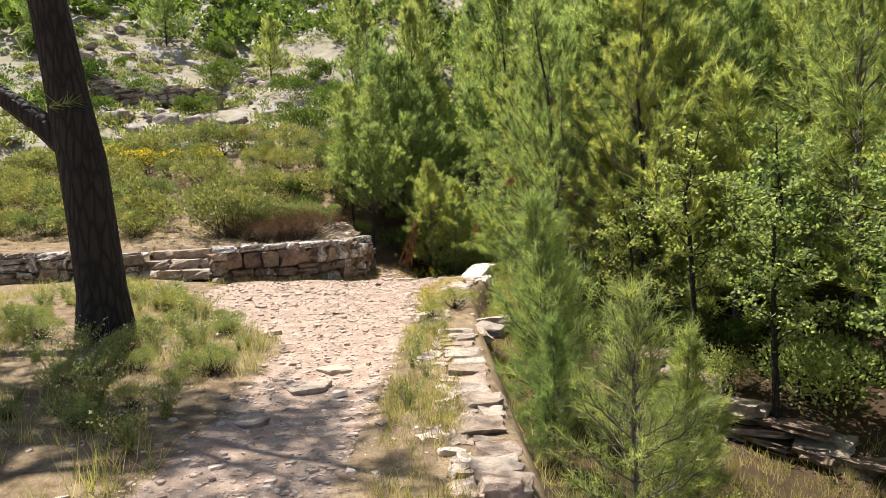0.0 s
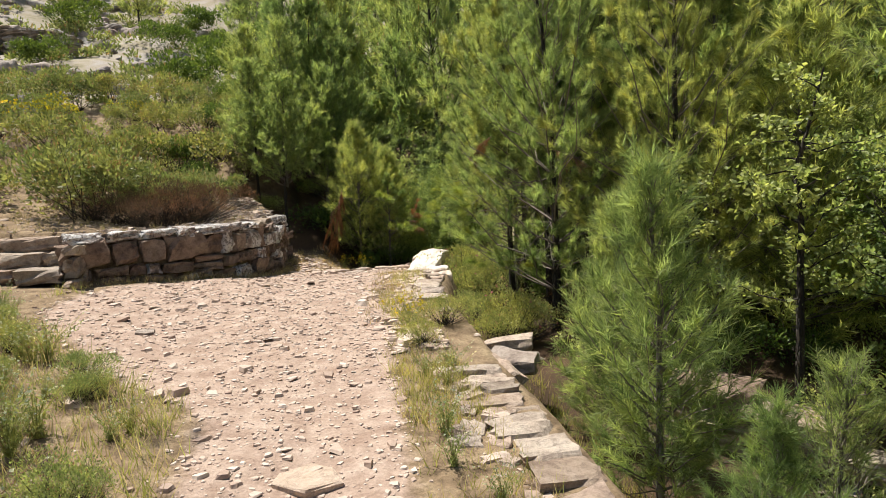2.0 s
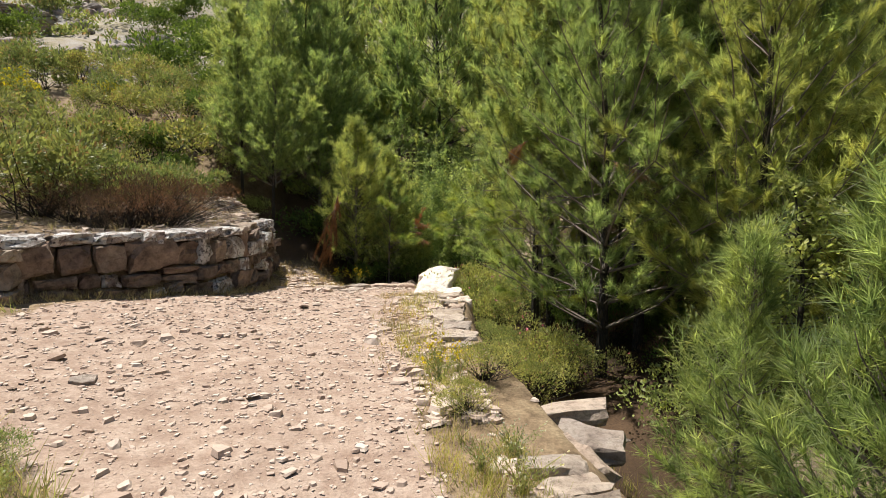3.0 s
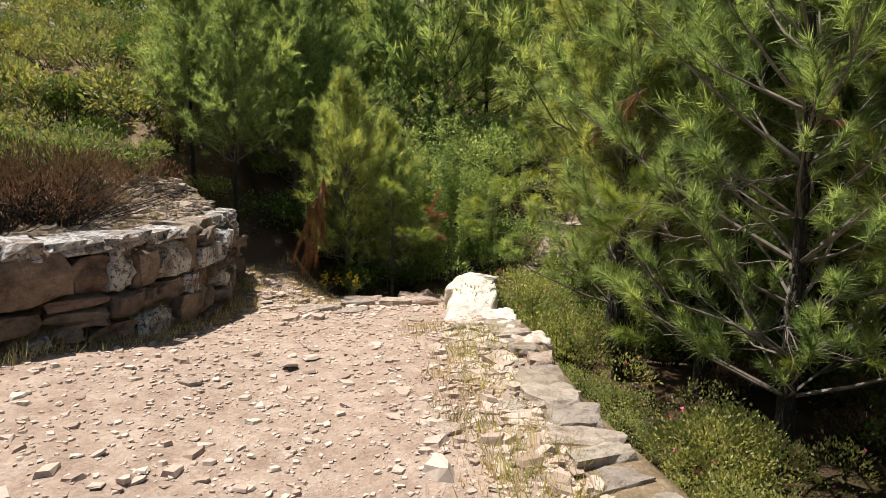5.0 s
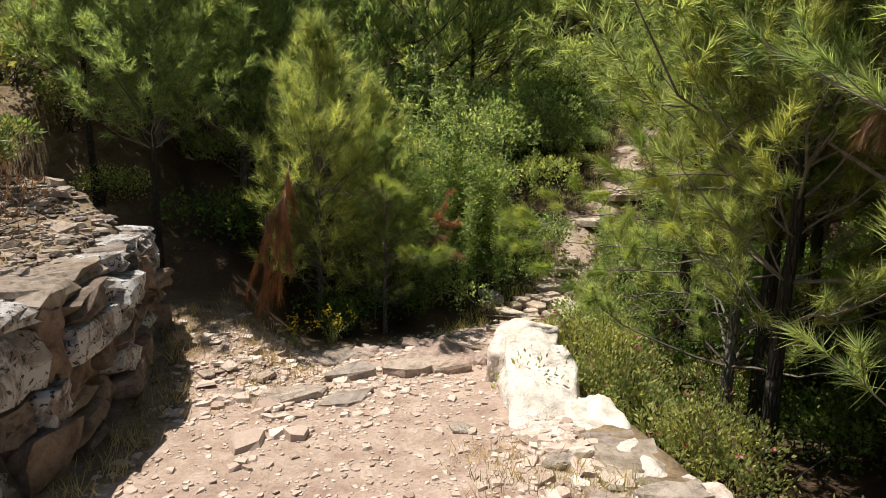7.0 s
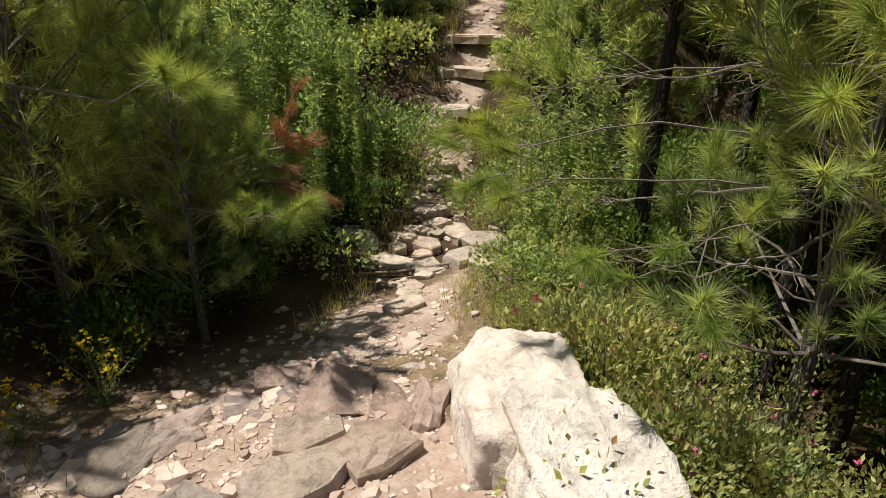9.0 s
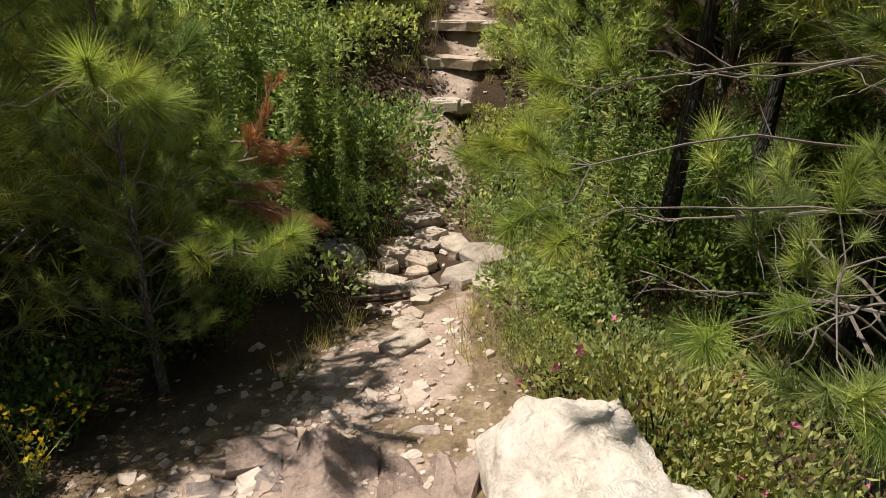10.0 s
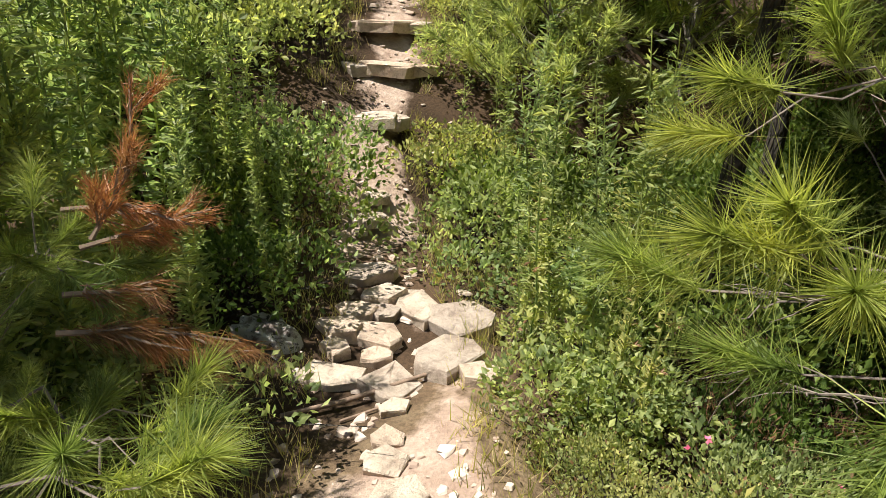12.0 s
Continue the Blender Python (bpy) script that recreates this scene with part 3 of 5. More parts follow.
def dry_wall(name, label, pts, top_z, base_z, mats, seed, depth=0.30, course=(0.14, 0.26), length=(0.14, 0.46), back=0.14, cap=True):
    """Courses of rough stones along a line, each stone a piece of its own; faces lie on the line, stones reach behind it."""
    rng = np.random.RandomState(seed)
    top = new(name)
    total = sum(math.dist(a, b) for a, b in zip(pts[:-1], pts[1:]))
    z_low = min(base_z(*along_line(pts, s)[:2]) for s in np.linspace(0, total, 12)) - 0.08
    z = z_low
    z_top = max(top_z(*along_line(pts, s)[:2]) for s in np.linspace(0, total, 12))
    while z < z_top - 0.02:
        h = rng.uniform(*course)
        if z_top - z - h < 0.09:
            h = z_top - z
        s = -rng.uniform(0, 0.2)
        while s < total:
            ln = rng.uniform(*length) * (0.7 + h * 2)
            x, y, turn = along_line(pts, max(0.0, min(total, s + ln / 2)))
            over = top_z(x, y)
            hh = h * rng.uniform(0.82, 1.18)
            if z < over - 0.04 and z + h > base_z(x, y) - 0.06:
                hh = min(hh, over - z + 0.02)
                nx, ny = -math.sin(radians(turn)), math.cos(radians(turn))
                split = rng.uniform(0.35, 0.65) if rng.rand() < 0.4 and hh > 0.15 else 1.0
                for low, tall in ((0.0, split), (split, 1.0 - split)):
                    if tall < 0.05:
                        continue
                    off = back + rng.normal(0, 0.028)
                    mat = LICHEN_STONE if z + hh > over - 0.16 and LICHEN_STONE in mats and rng.rand() < 0.5 else mats[rng.randint(len(mats))]
                    put_rock("stone", (x + nx * off, y + ny * off, z + hh * (low + tall / 2)), (ln * rng.uniform(0.95, 1.1), depth, hh * tall * 1.06), turn + rng.normal(0, 6), mat, rng, top, tilt=8)
            s += ln * 0.99
        z += h
    if cap:
        s = 0.0
        while s < total:
            ln = rng.uniform(0.18, 0.5)
            x, y, turn = along_line(pts, min(total, s + ln / 2))
            nx, ny = -math.sin(radians(turn)), math.cos(radians(turn))
            put_rock("cap_stone", (x + nx * (back + 0.07), y + ny * (back + 0.07), top_z(x, y) + 0.03), (ln * 1.05, depth + rng.uniform(0.0, 0.22), rng.uniform(0.09, 0.16)), turn + rng.normal(0, 7), LICHEN_STONE if rng.rand() < 0.8 else LIMESTONE, rng, top, tilt=4)
            s += ln
    return tagged(top, label, "stone wall", kind="structure")


front = lambda x, y: gz(x, y - 0.25)
MAIN = [(-3.92, 10.33), (-2.95, 10.85), (-2.3, 11.4), (-1.98, 12.1), (-1.82, 13.0), (-1.78, 14.15)]
dry_wall("wall_terrace", "low retaining wall of rough limestone, lichen on top", MAIN, lambda x, y: 0.84, lambda x, y: gz(x + 0.22, y - 0.15), [WALL_STONE] * 7 + [LICHEN_STONE], 3)
dry_wall("wall_terrace_end", "short rounded end of the dry stone wall", [(-1.80, 14.1), (-2.1, 14.62), (-3.0, 14.95)], lambda x, y: 0.82, lambda x, y: gz(x + 0.3, y + 0.2), [LICHEN_STONE, WALL_STONE, WALL_STONE], 4, back=0.14)
dry_wall("wall_terrace_far", "long low dry stone wall beside the steps", [(-12.0, 9.45), (-9.0, 9.55), (-5.34, 10.1)], lambda x, y: 0.80 + 0.05 * min(3.0, -4.0 - x) - 0.04, front, [LIMESTONE, LICHEN_STONE], 5)
dry_wall("wall_steps_cheek", "stone cheek of the steps", [(-3.95, 11.15), (-3.93, 10.3)], lambda x, y: 0.83, lambda x, y: 0.3, [LIMESTONE], 6, depth=0.22, back=0.06, cap=False)
UPPER = [(-18.2, 30.6), (-15.0, 29.6), (-11.4, 28.8)]
dry_wall("wall_hillside", "shaded grey dry stone wall on the hillside", UPPER, lambda x, y: gz(x, y) + 1.05, lambda x, y: gz(x, y) - 0.5, [HILL_STONE], 7, depth=0.8, course=(0.22, 0.36), length=(0.4, 1.1), back=0.35)
dry_wall("wall_ledge", "broken ledge of pale slabs below the trail", [(2.02, 7.35), (2.24, 7.12), (3.07, 6.22), (4.6, 4.6)], lambda x, y: min(-0.42 - 0.30 * (0.68 * x - 0.73 * y + 3.71), -0.40), lambda x, y: min(-0.42 - 0.30 * (0.68 * x - 0.73 * y + 3.71), -0.40) - 0.4, [LIMESTONE, LIMESTONE, WALL_STONE], 8, depth=0.5, course=(0.08, 0.15), length=(0.3, 0.8), back=0.16, cap=False)

rng = np.random.RandomState(11)
steps = new("stone_steps")
for i in range(3):
    base = gz(-4.6, 9.95)
    z, y = base + 0.165 * (i + 1), 10.26 + 0.30 * i
    x = -5.32
    while x < -4.0:
        w = min(rng.uniform(0.35, 0.7), -3.97 - x)
        put_rock("step_stone", (x + w / 2, y + 0.12 + rng.normal(0, 0.012), z - 0.09), (w * 1.04, 0.42, 0.20), rng.normal(6, 2), LIMESTONE, rng, steps, tilt=1.5)
        x += max(w, 0.2)
tagged(steps, "three worn rough stone steps up to the terrace", "steps", kind="structure")

# kerb of flat stones along the drop
kerb = new("kerb_wall")
for y0, y1 in ((1.2, 7.0), (8.7, 11.8)):
    y = y0
    while y < y1:
        ln = rng.uniform(0.11, 0.30)
        edge, wide = edge_x(y + ln / 2), rng.uniform(0.20, 0.46)
        turn = rng.normal(0 if y < 9.5 else -14, 7)
        put_rock("kerb_stone", (edge - wide / 2 + rng.normal(0, 0.025), y + ln / 2, trail_z(y + ln / 2) - 0.045 + rng.normal(0, 0.015)), (wide, ln * 1.12, 0.17), turn, PALE_STONE if rng.rand() < 0.6 else LIMESTONE, rng, kerb, tilt=6)
        for _ in range(3):
            w = rng.uniform(0.07, 0.22)
            put_rock("filler_stone", (edge - wide - w * 0.4 + rng.normal(0, 0.03), y + ln * rng.uniform(0.0, 1.0), trail_z(y) - 0.035), (w, rng.uniform(0.07, 0.20), 0.12), rng.uniform(0, 90), CHIP_STONE if rng.rand() < 0.4 else PALE_STONE, rng, kerb, tilt=10)
        for row in range(3 if ln > 0.16 else 0):
            put_rock("face_stone", (edge - 0.17 + rng.normal(0, 0.015), y + ln / 2 + rng.uniform(-0.05, 0.05), trail_z(y) - 0.19 - 0.17 * row), (0.34, ln * 1.35, 0.19), rng.normal(0, 3), LIMESTONE, rng, kerb, tilt=2)
        y += ln
tagged(kerb, "kerb of pale flat limestone slabs along the drop", "kerb", kind="structure")
for x, y, sx, sy, turn in ((0.36, 7.22, 0.34, 0.42, 20), (0.56, 7.45, 0.5, 0.34, -28), (0.62, 7.85, 0.55, 0.30, -10)):
    ob = put_rock("fallen_slab", (x, y, trail_z(y) - 0.10), (sx, sy, 0.15), turn, PALE_STONE, rng, tilt=8)
    tagged(ob, "fallen flat limestone slab from the broken kerb", "stone", "fallen slabs")


def boulder(name, label, seed, at, size, turn, mat, rough=0.22, box=0.62, pitch=0, chips=(1.12, 1.5)):
    g = Geo()
    v, f = rock_unit(seed, rough, box, 5, chips, 7)
    shift = np.array([seed * 1.7, 3.1, 0.4])
    v = v * (1 + 0.035 * np.array([noise.fractal(Vector(p * 5 + shift), 0.9, 2.1, 4) for p in v])[:, None])
    g.add(v, f)
    ob = new(name, g.mesh(name, mat, True))
    ob.matrix_basis = pose(*at, pitch, 0, turn) @ Matrix.Diagonal((*size, 1))
    return tagged(ob, label, "boulder", "boulders")


boulder("boulder", "large sunlit white limestone boulder at the trail's end", 5, (0.73, 13.04, -0.07), (0.54, 0.70, 0.58), -34, BOULDER_STONE, 0.12, 0.70, 7, (1.22, 1.6))
boulder("boulder", "white limestone shoulder sloping from the boulder to the kerb", 9, (0.56, 12.50, -0.07), (0.54, 1.10, 0.46), -23, BOULDER_STONE, 0.18, 0.62, 15)
boulder("boulder", "low white block at the kerb's end", 10, (0.40, 11.86, -0.16), (0.50, 0.52, 0.40), -10, BOULDER_STONE, 0.12, 0.80, 3)
for x, y, sx, sy, turn, seed in ((0.52, 11.45, 0.40, 0.46, 12, 11), (0.66, 12.02, 0.40, 0.62, -20, 13), (0.58, 11.08, 0.34, 0.36, 5, 14), (0.36, 12.22, 0.30, 0.40, -25, 16)):
    boulder("boulder", "rough white block between the kerb and the boulder", seed, (x, y, trail_z(y) - 0.13), (sx, sy, 0.34), turn, BOULDER_STONE, 0.20, 0.72, 4)
for x, y, sx, sy, tall, top_z, turn in ((0.33, 13.80, 0.40, 0.46, 0.42, -0.09, -30), (0.50, 13.52, 0.34, 0.40, 0.40, -0.10, -42), (0.56, 13.40, 0.18, 0.36, 0.36, -0.05, -50), (0.24, 14.10, 0.30, 0.24, 0.36, -0.13, -25), (0.06, 13.88, 0.38, 0.40, 0.40, -0.14, -20), (0.08, 13.55, 0.30, 0.24, 0.30, -0.12, 10), (0.72, 13.74, 0.34, 0.26, 0.30, -0.17, -35), (-0.30, 13.98, 0.36, 0.30, 0.34, -0.14, 15)):
    tagged(put_rock("ledge_rock", (x, y, top_z - tall / 2), (sx, sy, tall), turn, LEDGE_STONE, rng, tilt=5), "cracked pinkish-grey rock block where the trail drops", "rock", "ledge rocks")
boulder("boulder", "small grey rock in the shade", 18, (-0.52, 14.0, -0.30), (0.46, 0.38, 0.34), 40, LIMESTONE)
boulder("boulder", "flat weathered rock beside the crossing", 21, (1.62, 15.62, -0.36), (0.24, 0.36, 0.40), 12, LICHEN_STONE, 0.3, 0.85)

def slab_unit(seed):
    """A flat irregular slab with six to eight corners and a worn edge."""
    r = np.random.RandomState(seed)
    n = r.randint(5, 8)
    a = np.arange(n) * 6.283 / n + r.uniform(-0.34, 0.34, n)
    rim = np.column_stack([np.cos(a), np.sin(a)]) * r.uniform(0.38, 0.60, (n, 1))
    ring = lambda k, z: np.column_stack([rim * k + r.normal(0, 0.012, (n, 2)), z + r.normal(0, 0.05, n)])
    v = np.concatenate([ring(0.97, np.full(n, -0.5)), ring(1.0, np.full(n, 0.30)), ring(0.94, np.full(n, 0.45)), ring(0.45, np.full(n, 0.5)), [[0, 0, 0.5]]])
    f = []
    for k in range(3):
        for i in range(n):
            p, q = k * n + i, k * n + (i + 1) % n
            f += [(p, q, q + n), (p, q + n, p + n)]
    f += [(3 * n + i, 3 * n + (i + 1) % n, 4 * n) for i in range(n)]
    return v, f


def put_slab(name, at, size, turn, mat, r, tilt=3):
    ob = new(name, Geo().add(*slab_unit(r.randint(10000))).mesh(name, mat))
    ob.matrix_basis = pose(*at, r.uniform(-tilt, tilt), r.uniform(-tilt, tilt), turn) @ Matrix.Diagonal((*size, 1))
    return ob


SLABS = "flat pale stepping stone set in the trail"
for x, y, sx, sy, turn, lift in ((-0.98, 13.02, 0.50, 0.20, 8, 0.0), (-0.48, 13.42, 0.42, 0.24, 10, 0.02), (-0.08, 13.36, 0.42, 0.26, -6, 0.02), (0.24, 13.30, 0.30, 0.30, 20, 0.03), (-0.62, 12.92, 0.4, 0.22, 5, -0.02), (0.10, 13.62, 0.36, 0.26, 14, -0.02)):
    tagged(put_slab("lip_stone", (x, y, gz(x, y) - 0.03 + lift), (sx * 1.1, sy * 1.15, 0.16), turn, PALE_STONE, rng), "flat pale stone set across the trail's lip", "stone", "lip stones")
for x, y, sx, sy, turn, tall in ((2.45, 15.69, 0.30, 0.20, -38, 0.10), (2.34, 15.50, 0.26, 0.22, -50, 0.08), (2.39, 15.30, 0.25, 0.34, -60, 0.09), (2.46, 15.02, 0.33, 0.34, -35, 0.10), (2.09, 15.47, 0.20, 0.20, -30, 0.07), (2.21, 15.38, 0.17, 0.18, 10, 0.06), (2.03, 15.25, 0.28, 0.26, -55, 0.09), (1.91, 15.15, 0.17, 0.15, -40, 0.07),
                                (2.08, 14.84, 0.28, 0.36, -70, 0.10), (2.03, 14.63, 0.16, 0.22, 20, 0.08), (1.78, 14.95, 0.25, 0.30, -45, 0.08), (1.63, 14.79, 0.14, 0.10, -30, 0.04), (1.92, 15.43, 0.20, 0.22, 15, 0.10), (2.96, 16.23, 0.28, 0.26, -40, 0.07), (3.14, 16.33, 0.24, 0.22, 10, 0.07), (1.45, 14.66, 0.13, 0.12, 0, 0.04), (1.33, 14.57, 0.20, 0.15, -40, 0.05), (1.64, 15.18, 0.30, 0.20, -50, 0.05), (1.16, 14.36, 0.30, 0.22, 15, 0.05), (1.80, 15.32, 0.16, 0.14, 60, 0.08)):
    tagged(put_slab("stepping_stone", (x, y, gz(x, y) + 0.015), (sx * 1.12, sy * 1.10, tall), turn, SLAB_STONE, rng, 5), SLABS, "stone", "stepping stones")
for x, y, w in ((3.72, 16.92, 0.62), (4.35, 17.22, 0.78), (4.75, 17.62, 0.75)):
    for dx, dy, wide, deep in ((0.0, 0.0, 1.0, 0.52), (-0.20, 0.26, 0.62, 0.36), (0.24, -0.22, 0.5, 0.34)):
        x0, y0 = x + dx * w, y + dy * w
        tagged(put_slab("tread_stone", (x0, y0, gz(x, y) + 0.025 - 0.05 * abs(dx)), (w * wide, deep, 0.11), -40 + rng.normal(0, 14), SLAB_STONE, rng, 4), "broad pale rock tread climbing the far bank", "stone", "rock treads")


# ---- pines ----
kinds = [pine(101, "bushy young pine with soft yellow-green needles", "pines", height=4.4, radius=1.7, bare=0.04, step=0.25, twig_gap=0.11, per_tuft=34, needle=0.17, width=0.011, tuft=0.24, fine_twigs=False, spread=0.40, inner=0.35),
         pine(102, "leaning young pine with bare grey lower branches", "pines", height=5.2, radius=1.85, bare=0.10, step=0.27, twig_gap=0.12, per_tuft=40, needle=0.15, width=0.010, tuft=0.20, fine_twigs=False, spread=0.45, inner=0.4),
         pine(103, "slim young pine with upright shoots", "pines", height=3.4, radius=1.2, bare=0.03, step=0.21, twig_gap=0.09, per_tuft=34, needle=0.16, width=0.010, tuft=0.22, fine_twigs=False, spread=0.40, inner=0.35)]
young = [pine(111, "pine sapling with fine light green needles", "pine saplings", height=2.0, radius=0.52, bare=0.03, step=0.11, twig_gap=0.05, per_tuft=26, needle=0.13, width=0.0046, tuft=0.14, fine_twigs=False),
         pine(112, "small thin pine sapling with olive needles", "pine saplings", height=1.5, radius=0.42, bare=0.04, step=0.12, twig_gap=0.055, per_tuft=24, needle=0.11, width=0.0032, tuft=0.12)]
kerb_pine = pine(105, "young pine with pale bare branches and fine needle tufts", "pines", stem=DARK_BARK, height=5.0, radius=1.8, bare=0.10, step=0.27, twig_gap=0.12, per_tuft=130, needle=0.12, width=0.0042, tuft=0.16, spread=0.42, inner=0.2)
boulder_pine = pine(108, "dense young pine with drooping boughs beside the boulder", "pines", stem=DARK_BARK, height=4.6, radius=1.5, bare=0.24, step=0.24, twig_gap=0.11, per_tuft=120, needle=0.13, width=0.0042, tuft=0.16, spread=0.42, inner=0.25)
# Dense crown on a clear stem, added to cast shade on the ground.
shade_pine = pine(107, "taller pine with a dense crown above a clear grey stem, placed for shade", "pines", height=5.6, radius=2.0, bare=0.34, step=0.26, twig_gap=0.085, per_tuft=40, needle=0.16, width=0.011, tuft=0.18, fine_twigs=False, spread=0.5)
near = pine(121, "young pine with long bright needle tufts on bare grey branches", "pines", height=4.2, radius=1.3, bare=0.16, step=0.32, twig_gap=0.24, per_tuft=170, needle=0.13, width=0.0038, tuft=0.12, spread=0.50, inner=0.4)
far_kinds = [pine(131 + i, "green pine in the dense stand on the slope", "far pines", True, height=h, radius=r, bare=0.03, step=0.34, twig_gap=0.17, per_tuft=22, needle=0.26, width=0.026, tuft=0.36, sides=5, fine_twigs=False, spread=0.34, inner=0.3, rise=0.8)
             for i, (h, r) in enumerate(((5.2, 2.0), (6.2, 2.2), (4.4, 1.9), (5.8, 1.8)))]

set_down(kerb_pine, 1.85, 9.9, 40)
set_down(boulder_pine, 1.85, 11.9, 75)
set_down(kinds[1], 5.3, 11.2, 40)
plant_copy(kerb_pine, 2.9, 9.0, 170, 0.95)
set_down(kinds[0], 3.9, 9.6, 120)
set_down(kinds[2], 7.4, 12.0, 10)
KERB_PINE, NEAR_PINE = kerb_pine, near
set_down(young[0], 1.02, 5.95, 0, 1.0)
set_down(young[1], 1.22, 3.85, 60, 1.0)
set_down(near, 2.1, 12.5, 200, 1.0)
# Added stems that keep the floor right of the crossing in shade.
for x, y, s in ((3.4, 12.9, 0.95), (4.5, 14.0, 1.0), (4.9, 12.4, 1.05), (5.6, 13.4, 1.1)):
    plant_copy(shade_pine, x, y, x * 80, s)
# The first five crowns below are added over the bank, to darken it.
plant_copy(shade_pine, 2.2, 11.15, 250, 0.9)
set_down(shade_pine, 2.25, 12.35, 0, 1.0)
plant_copy(shade_pine, 2.95, 13.95, 90, 0.95)
plant_copy(shade_pine, 2.75, 10.75, 200, 0.95)
plant_copy(shade_pine, 3.7, 11.6, 20, 1.05)
plant_copy(shade_pine, -2.5, 16.0, 60, 0.55)
plant_copy(shade_pine, -1.9, 15.3, 200, 0.57)
# More added shade crowns, filling the gaps that let sun through.
for x, y, s in ((3.0, 11.7, 0.95), (3.4, 10.5, 1.0), (2.9, 12.9, 0.9), (4.3, 11.4, 1.1), (4.1, 12.9, 1.05)):
    plant_copy(shade_pine, x, y, x * 130, s)
CROSS_PINE = plant_copy(near, 0.15, 14.95, 300, 0.46)
LEFT_PINE = set_down(pine(141, "soft pale pine sapling with a dead rust-brown bough", "pine saplings", height=3.1, radius=1.05, bare=0.10, step=0.14, twig_gap=0.07, per_tuft=34, needle=0.16, width=0.0056, tuft=0.16, fine_twigs=False, inner=0.3), -0.42, 15.4, 130, 0.9)
plant_copy(LEFT_PINE, 0.3, 15.75, 30, 0.75)
plant_copy(young[0], 0.9, 4.9, 90, 0.55)
plant_copy(young[0], 1.75, 4.4, 200, 0.62)
plant_copy(young[1], 1.5, 5.2, 10, 0.8)
plant_copy(young[0], 1.25, 7.05, 140, 0.9)
for k, x, y, turn, size in ((0, -2.0, 16.9, 0, 0.8), (2, -2.7, 17.3, 70, 0.8), (0, -1.9, 18.4, 200, 0.9), (1, -0.9, 19.6, 30, 0.7), (0, 1.0, 20.2, 90, 0.95), (0, 4.4, 10.2, 260, 1.0), 
                            (2, 3.9, 8.3, 300, 1.0), (1, 5.6, 8.4, 80, 1.0), (0, 6.2, 6.3, 10, 1.0), (2, 5.0, 16.0, 120, 1.0), (1, 6.4, 15.2, 220, 1.1), (0, -0.9, 18.2, 320, 0.95), (0, -1.1, 17.1, 30, 0.7), (2, 7.0, 17.6, 10, 1.2), (1, 6.4, 10.6, 200, 1.0), (0, 5.4, 4.4, 100, 0.9)):
    plant_copy(kinds[k], x, y, turn, size)

rng = np.random.RandomState(23)
taken = [(0, 17), (1.2, 18.4), (4.4, 10.2), (4.9, 12.4), (5.6, 8.4), (6.2, 6.3)]
for _ in range(2600):
    x, y = rng.uniform(-7, 34), rng.uniform(2, 52)
    if len(taken) > 150:
        break
    woods = (x > 6.5) or (y > 18.3 and x > -1.9 - 0.22 * (y - 18))
    if not woods or line_gap(np.array(x), np.array(y), TRACK) < 1.3 or line_gap(np.array(x + 1.2), np.array(y - 1.4), TRACK) < 1.7:
        continue
    gap = 1.40 + 0.042 * math.hypot(x, y - 6)
    if min(math.hypot(x - a, y - b) for a, b in taken) < gap:
        continue
    taken.append((x, y))
    plant_copy(far_kinds[rng.randint(4)], x, y, rng.uniform(0, 360), rng.uniform(0.75, 1.2) * (0.58 + 0.42 * float(smooth((x / y + 0.14) / 0.22))))
for i, (x, y) in enumerate(((9.0, 9.0), (8.5, 13.0), (3.5, 21.0), (-1.0, 21.5))):
    set_down(far_kinds[i], x, y, 50 * i)
for i, (x, y) in enumerate(((7.9, 22.0), (6.6, 23.2), (8.7, 24.2), (9.8, 25.6), (7.4, 26.0), (10.8, 27.6), (8.9, 28.6), (11.6, 30.0), (9.6, 31.2), (12.6, 28.2), (5.2, 24.2), (5.6, 27.0))):
    plant_copy(far_kinds[i % 4], x, y, 70 * i, 0.85 + 0.05 * (i % 5))
for x, y, s in ((-10.3, 35.5, 0.8), (-19.0, 41.0, 1.0), (-6.0, 40.0, 1.0), (-24.0, 36.0, 0.9), (-3.5, 33.0, 0.8)):
    plant_copy(far_kinds[2], x, y, x * 30, s)

# ---- the old pine beside the trail ----
rng = np.random.RandomState(31)
old = new("old_pine_tree")
wood, green = Geo(), Geo()
base = np.array([-3.62, 6.6, gz(-3.62, 6.6)])
spine = base + np.array([[0.02, 0, -0.2], [0, 0, 0.05], [-0.01, 0, 0.5], [-0.06, 0.0, 1.2], [-0.13, 0.02, 1.9], [-0.24, 0.03, 2.6], [-0.36, 0.0, 3.6], [-0.95, -0.2, 5.2], [-1.2, -0.4, 7.0], [-1.3, -0.5, 8.6]])
tube(wood, spine, [0.36, 0.30, 0.245, 0.235, 0.235, 0.205, 0.185, 0.15, 0.11, 0.05], 14)
limbs = [np.array([spine[4] + [0.0, 0, 0.05], spine[4] + [-0.4, 0, 0.42], spine[4] + [-1.0, 0.1, 0.85], spine[4] + [-2.0, 0.1, 1.9], spine[4] + [-3.0, 0.0, 3.4]])]
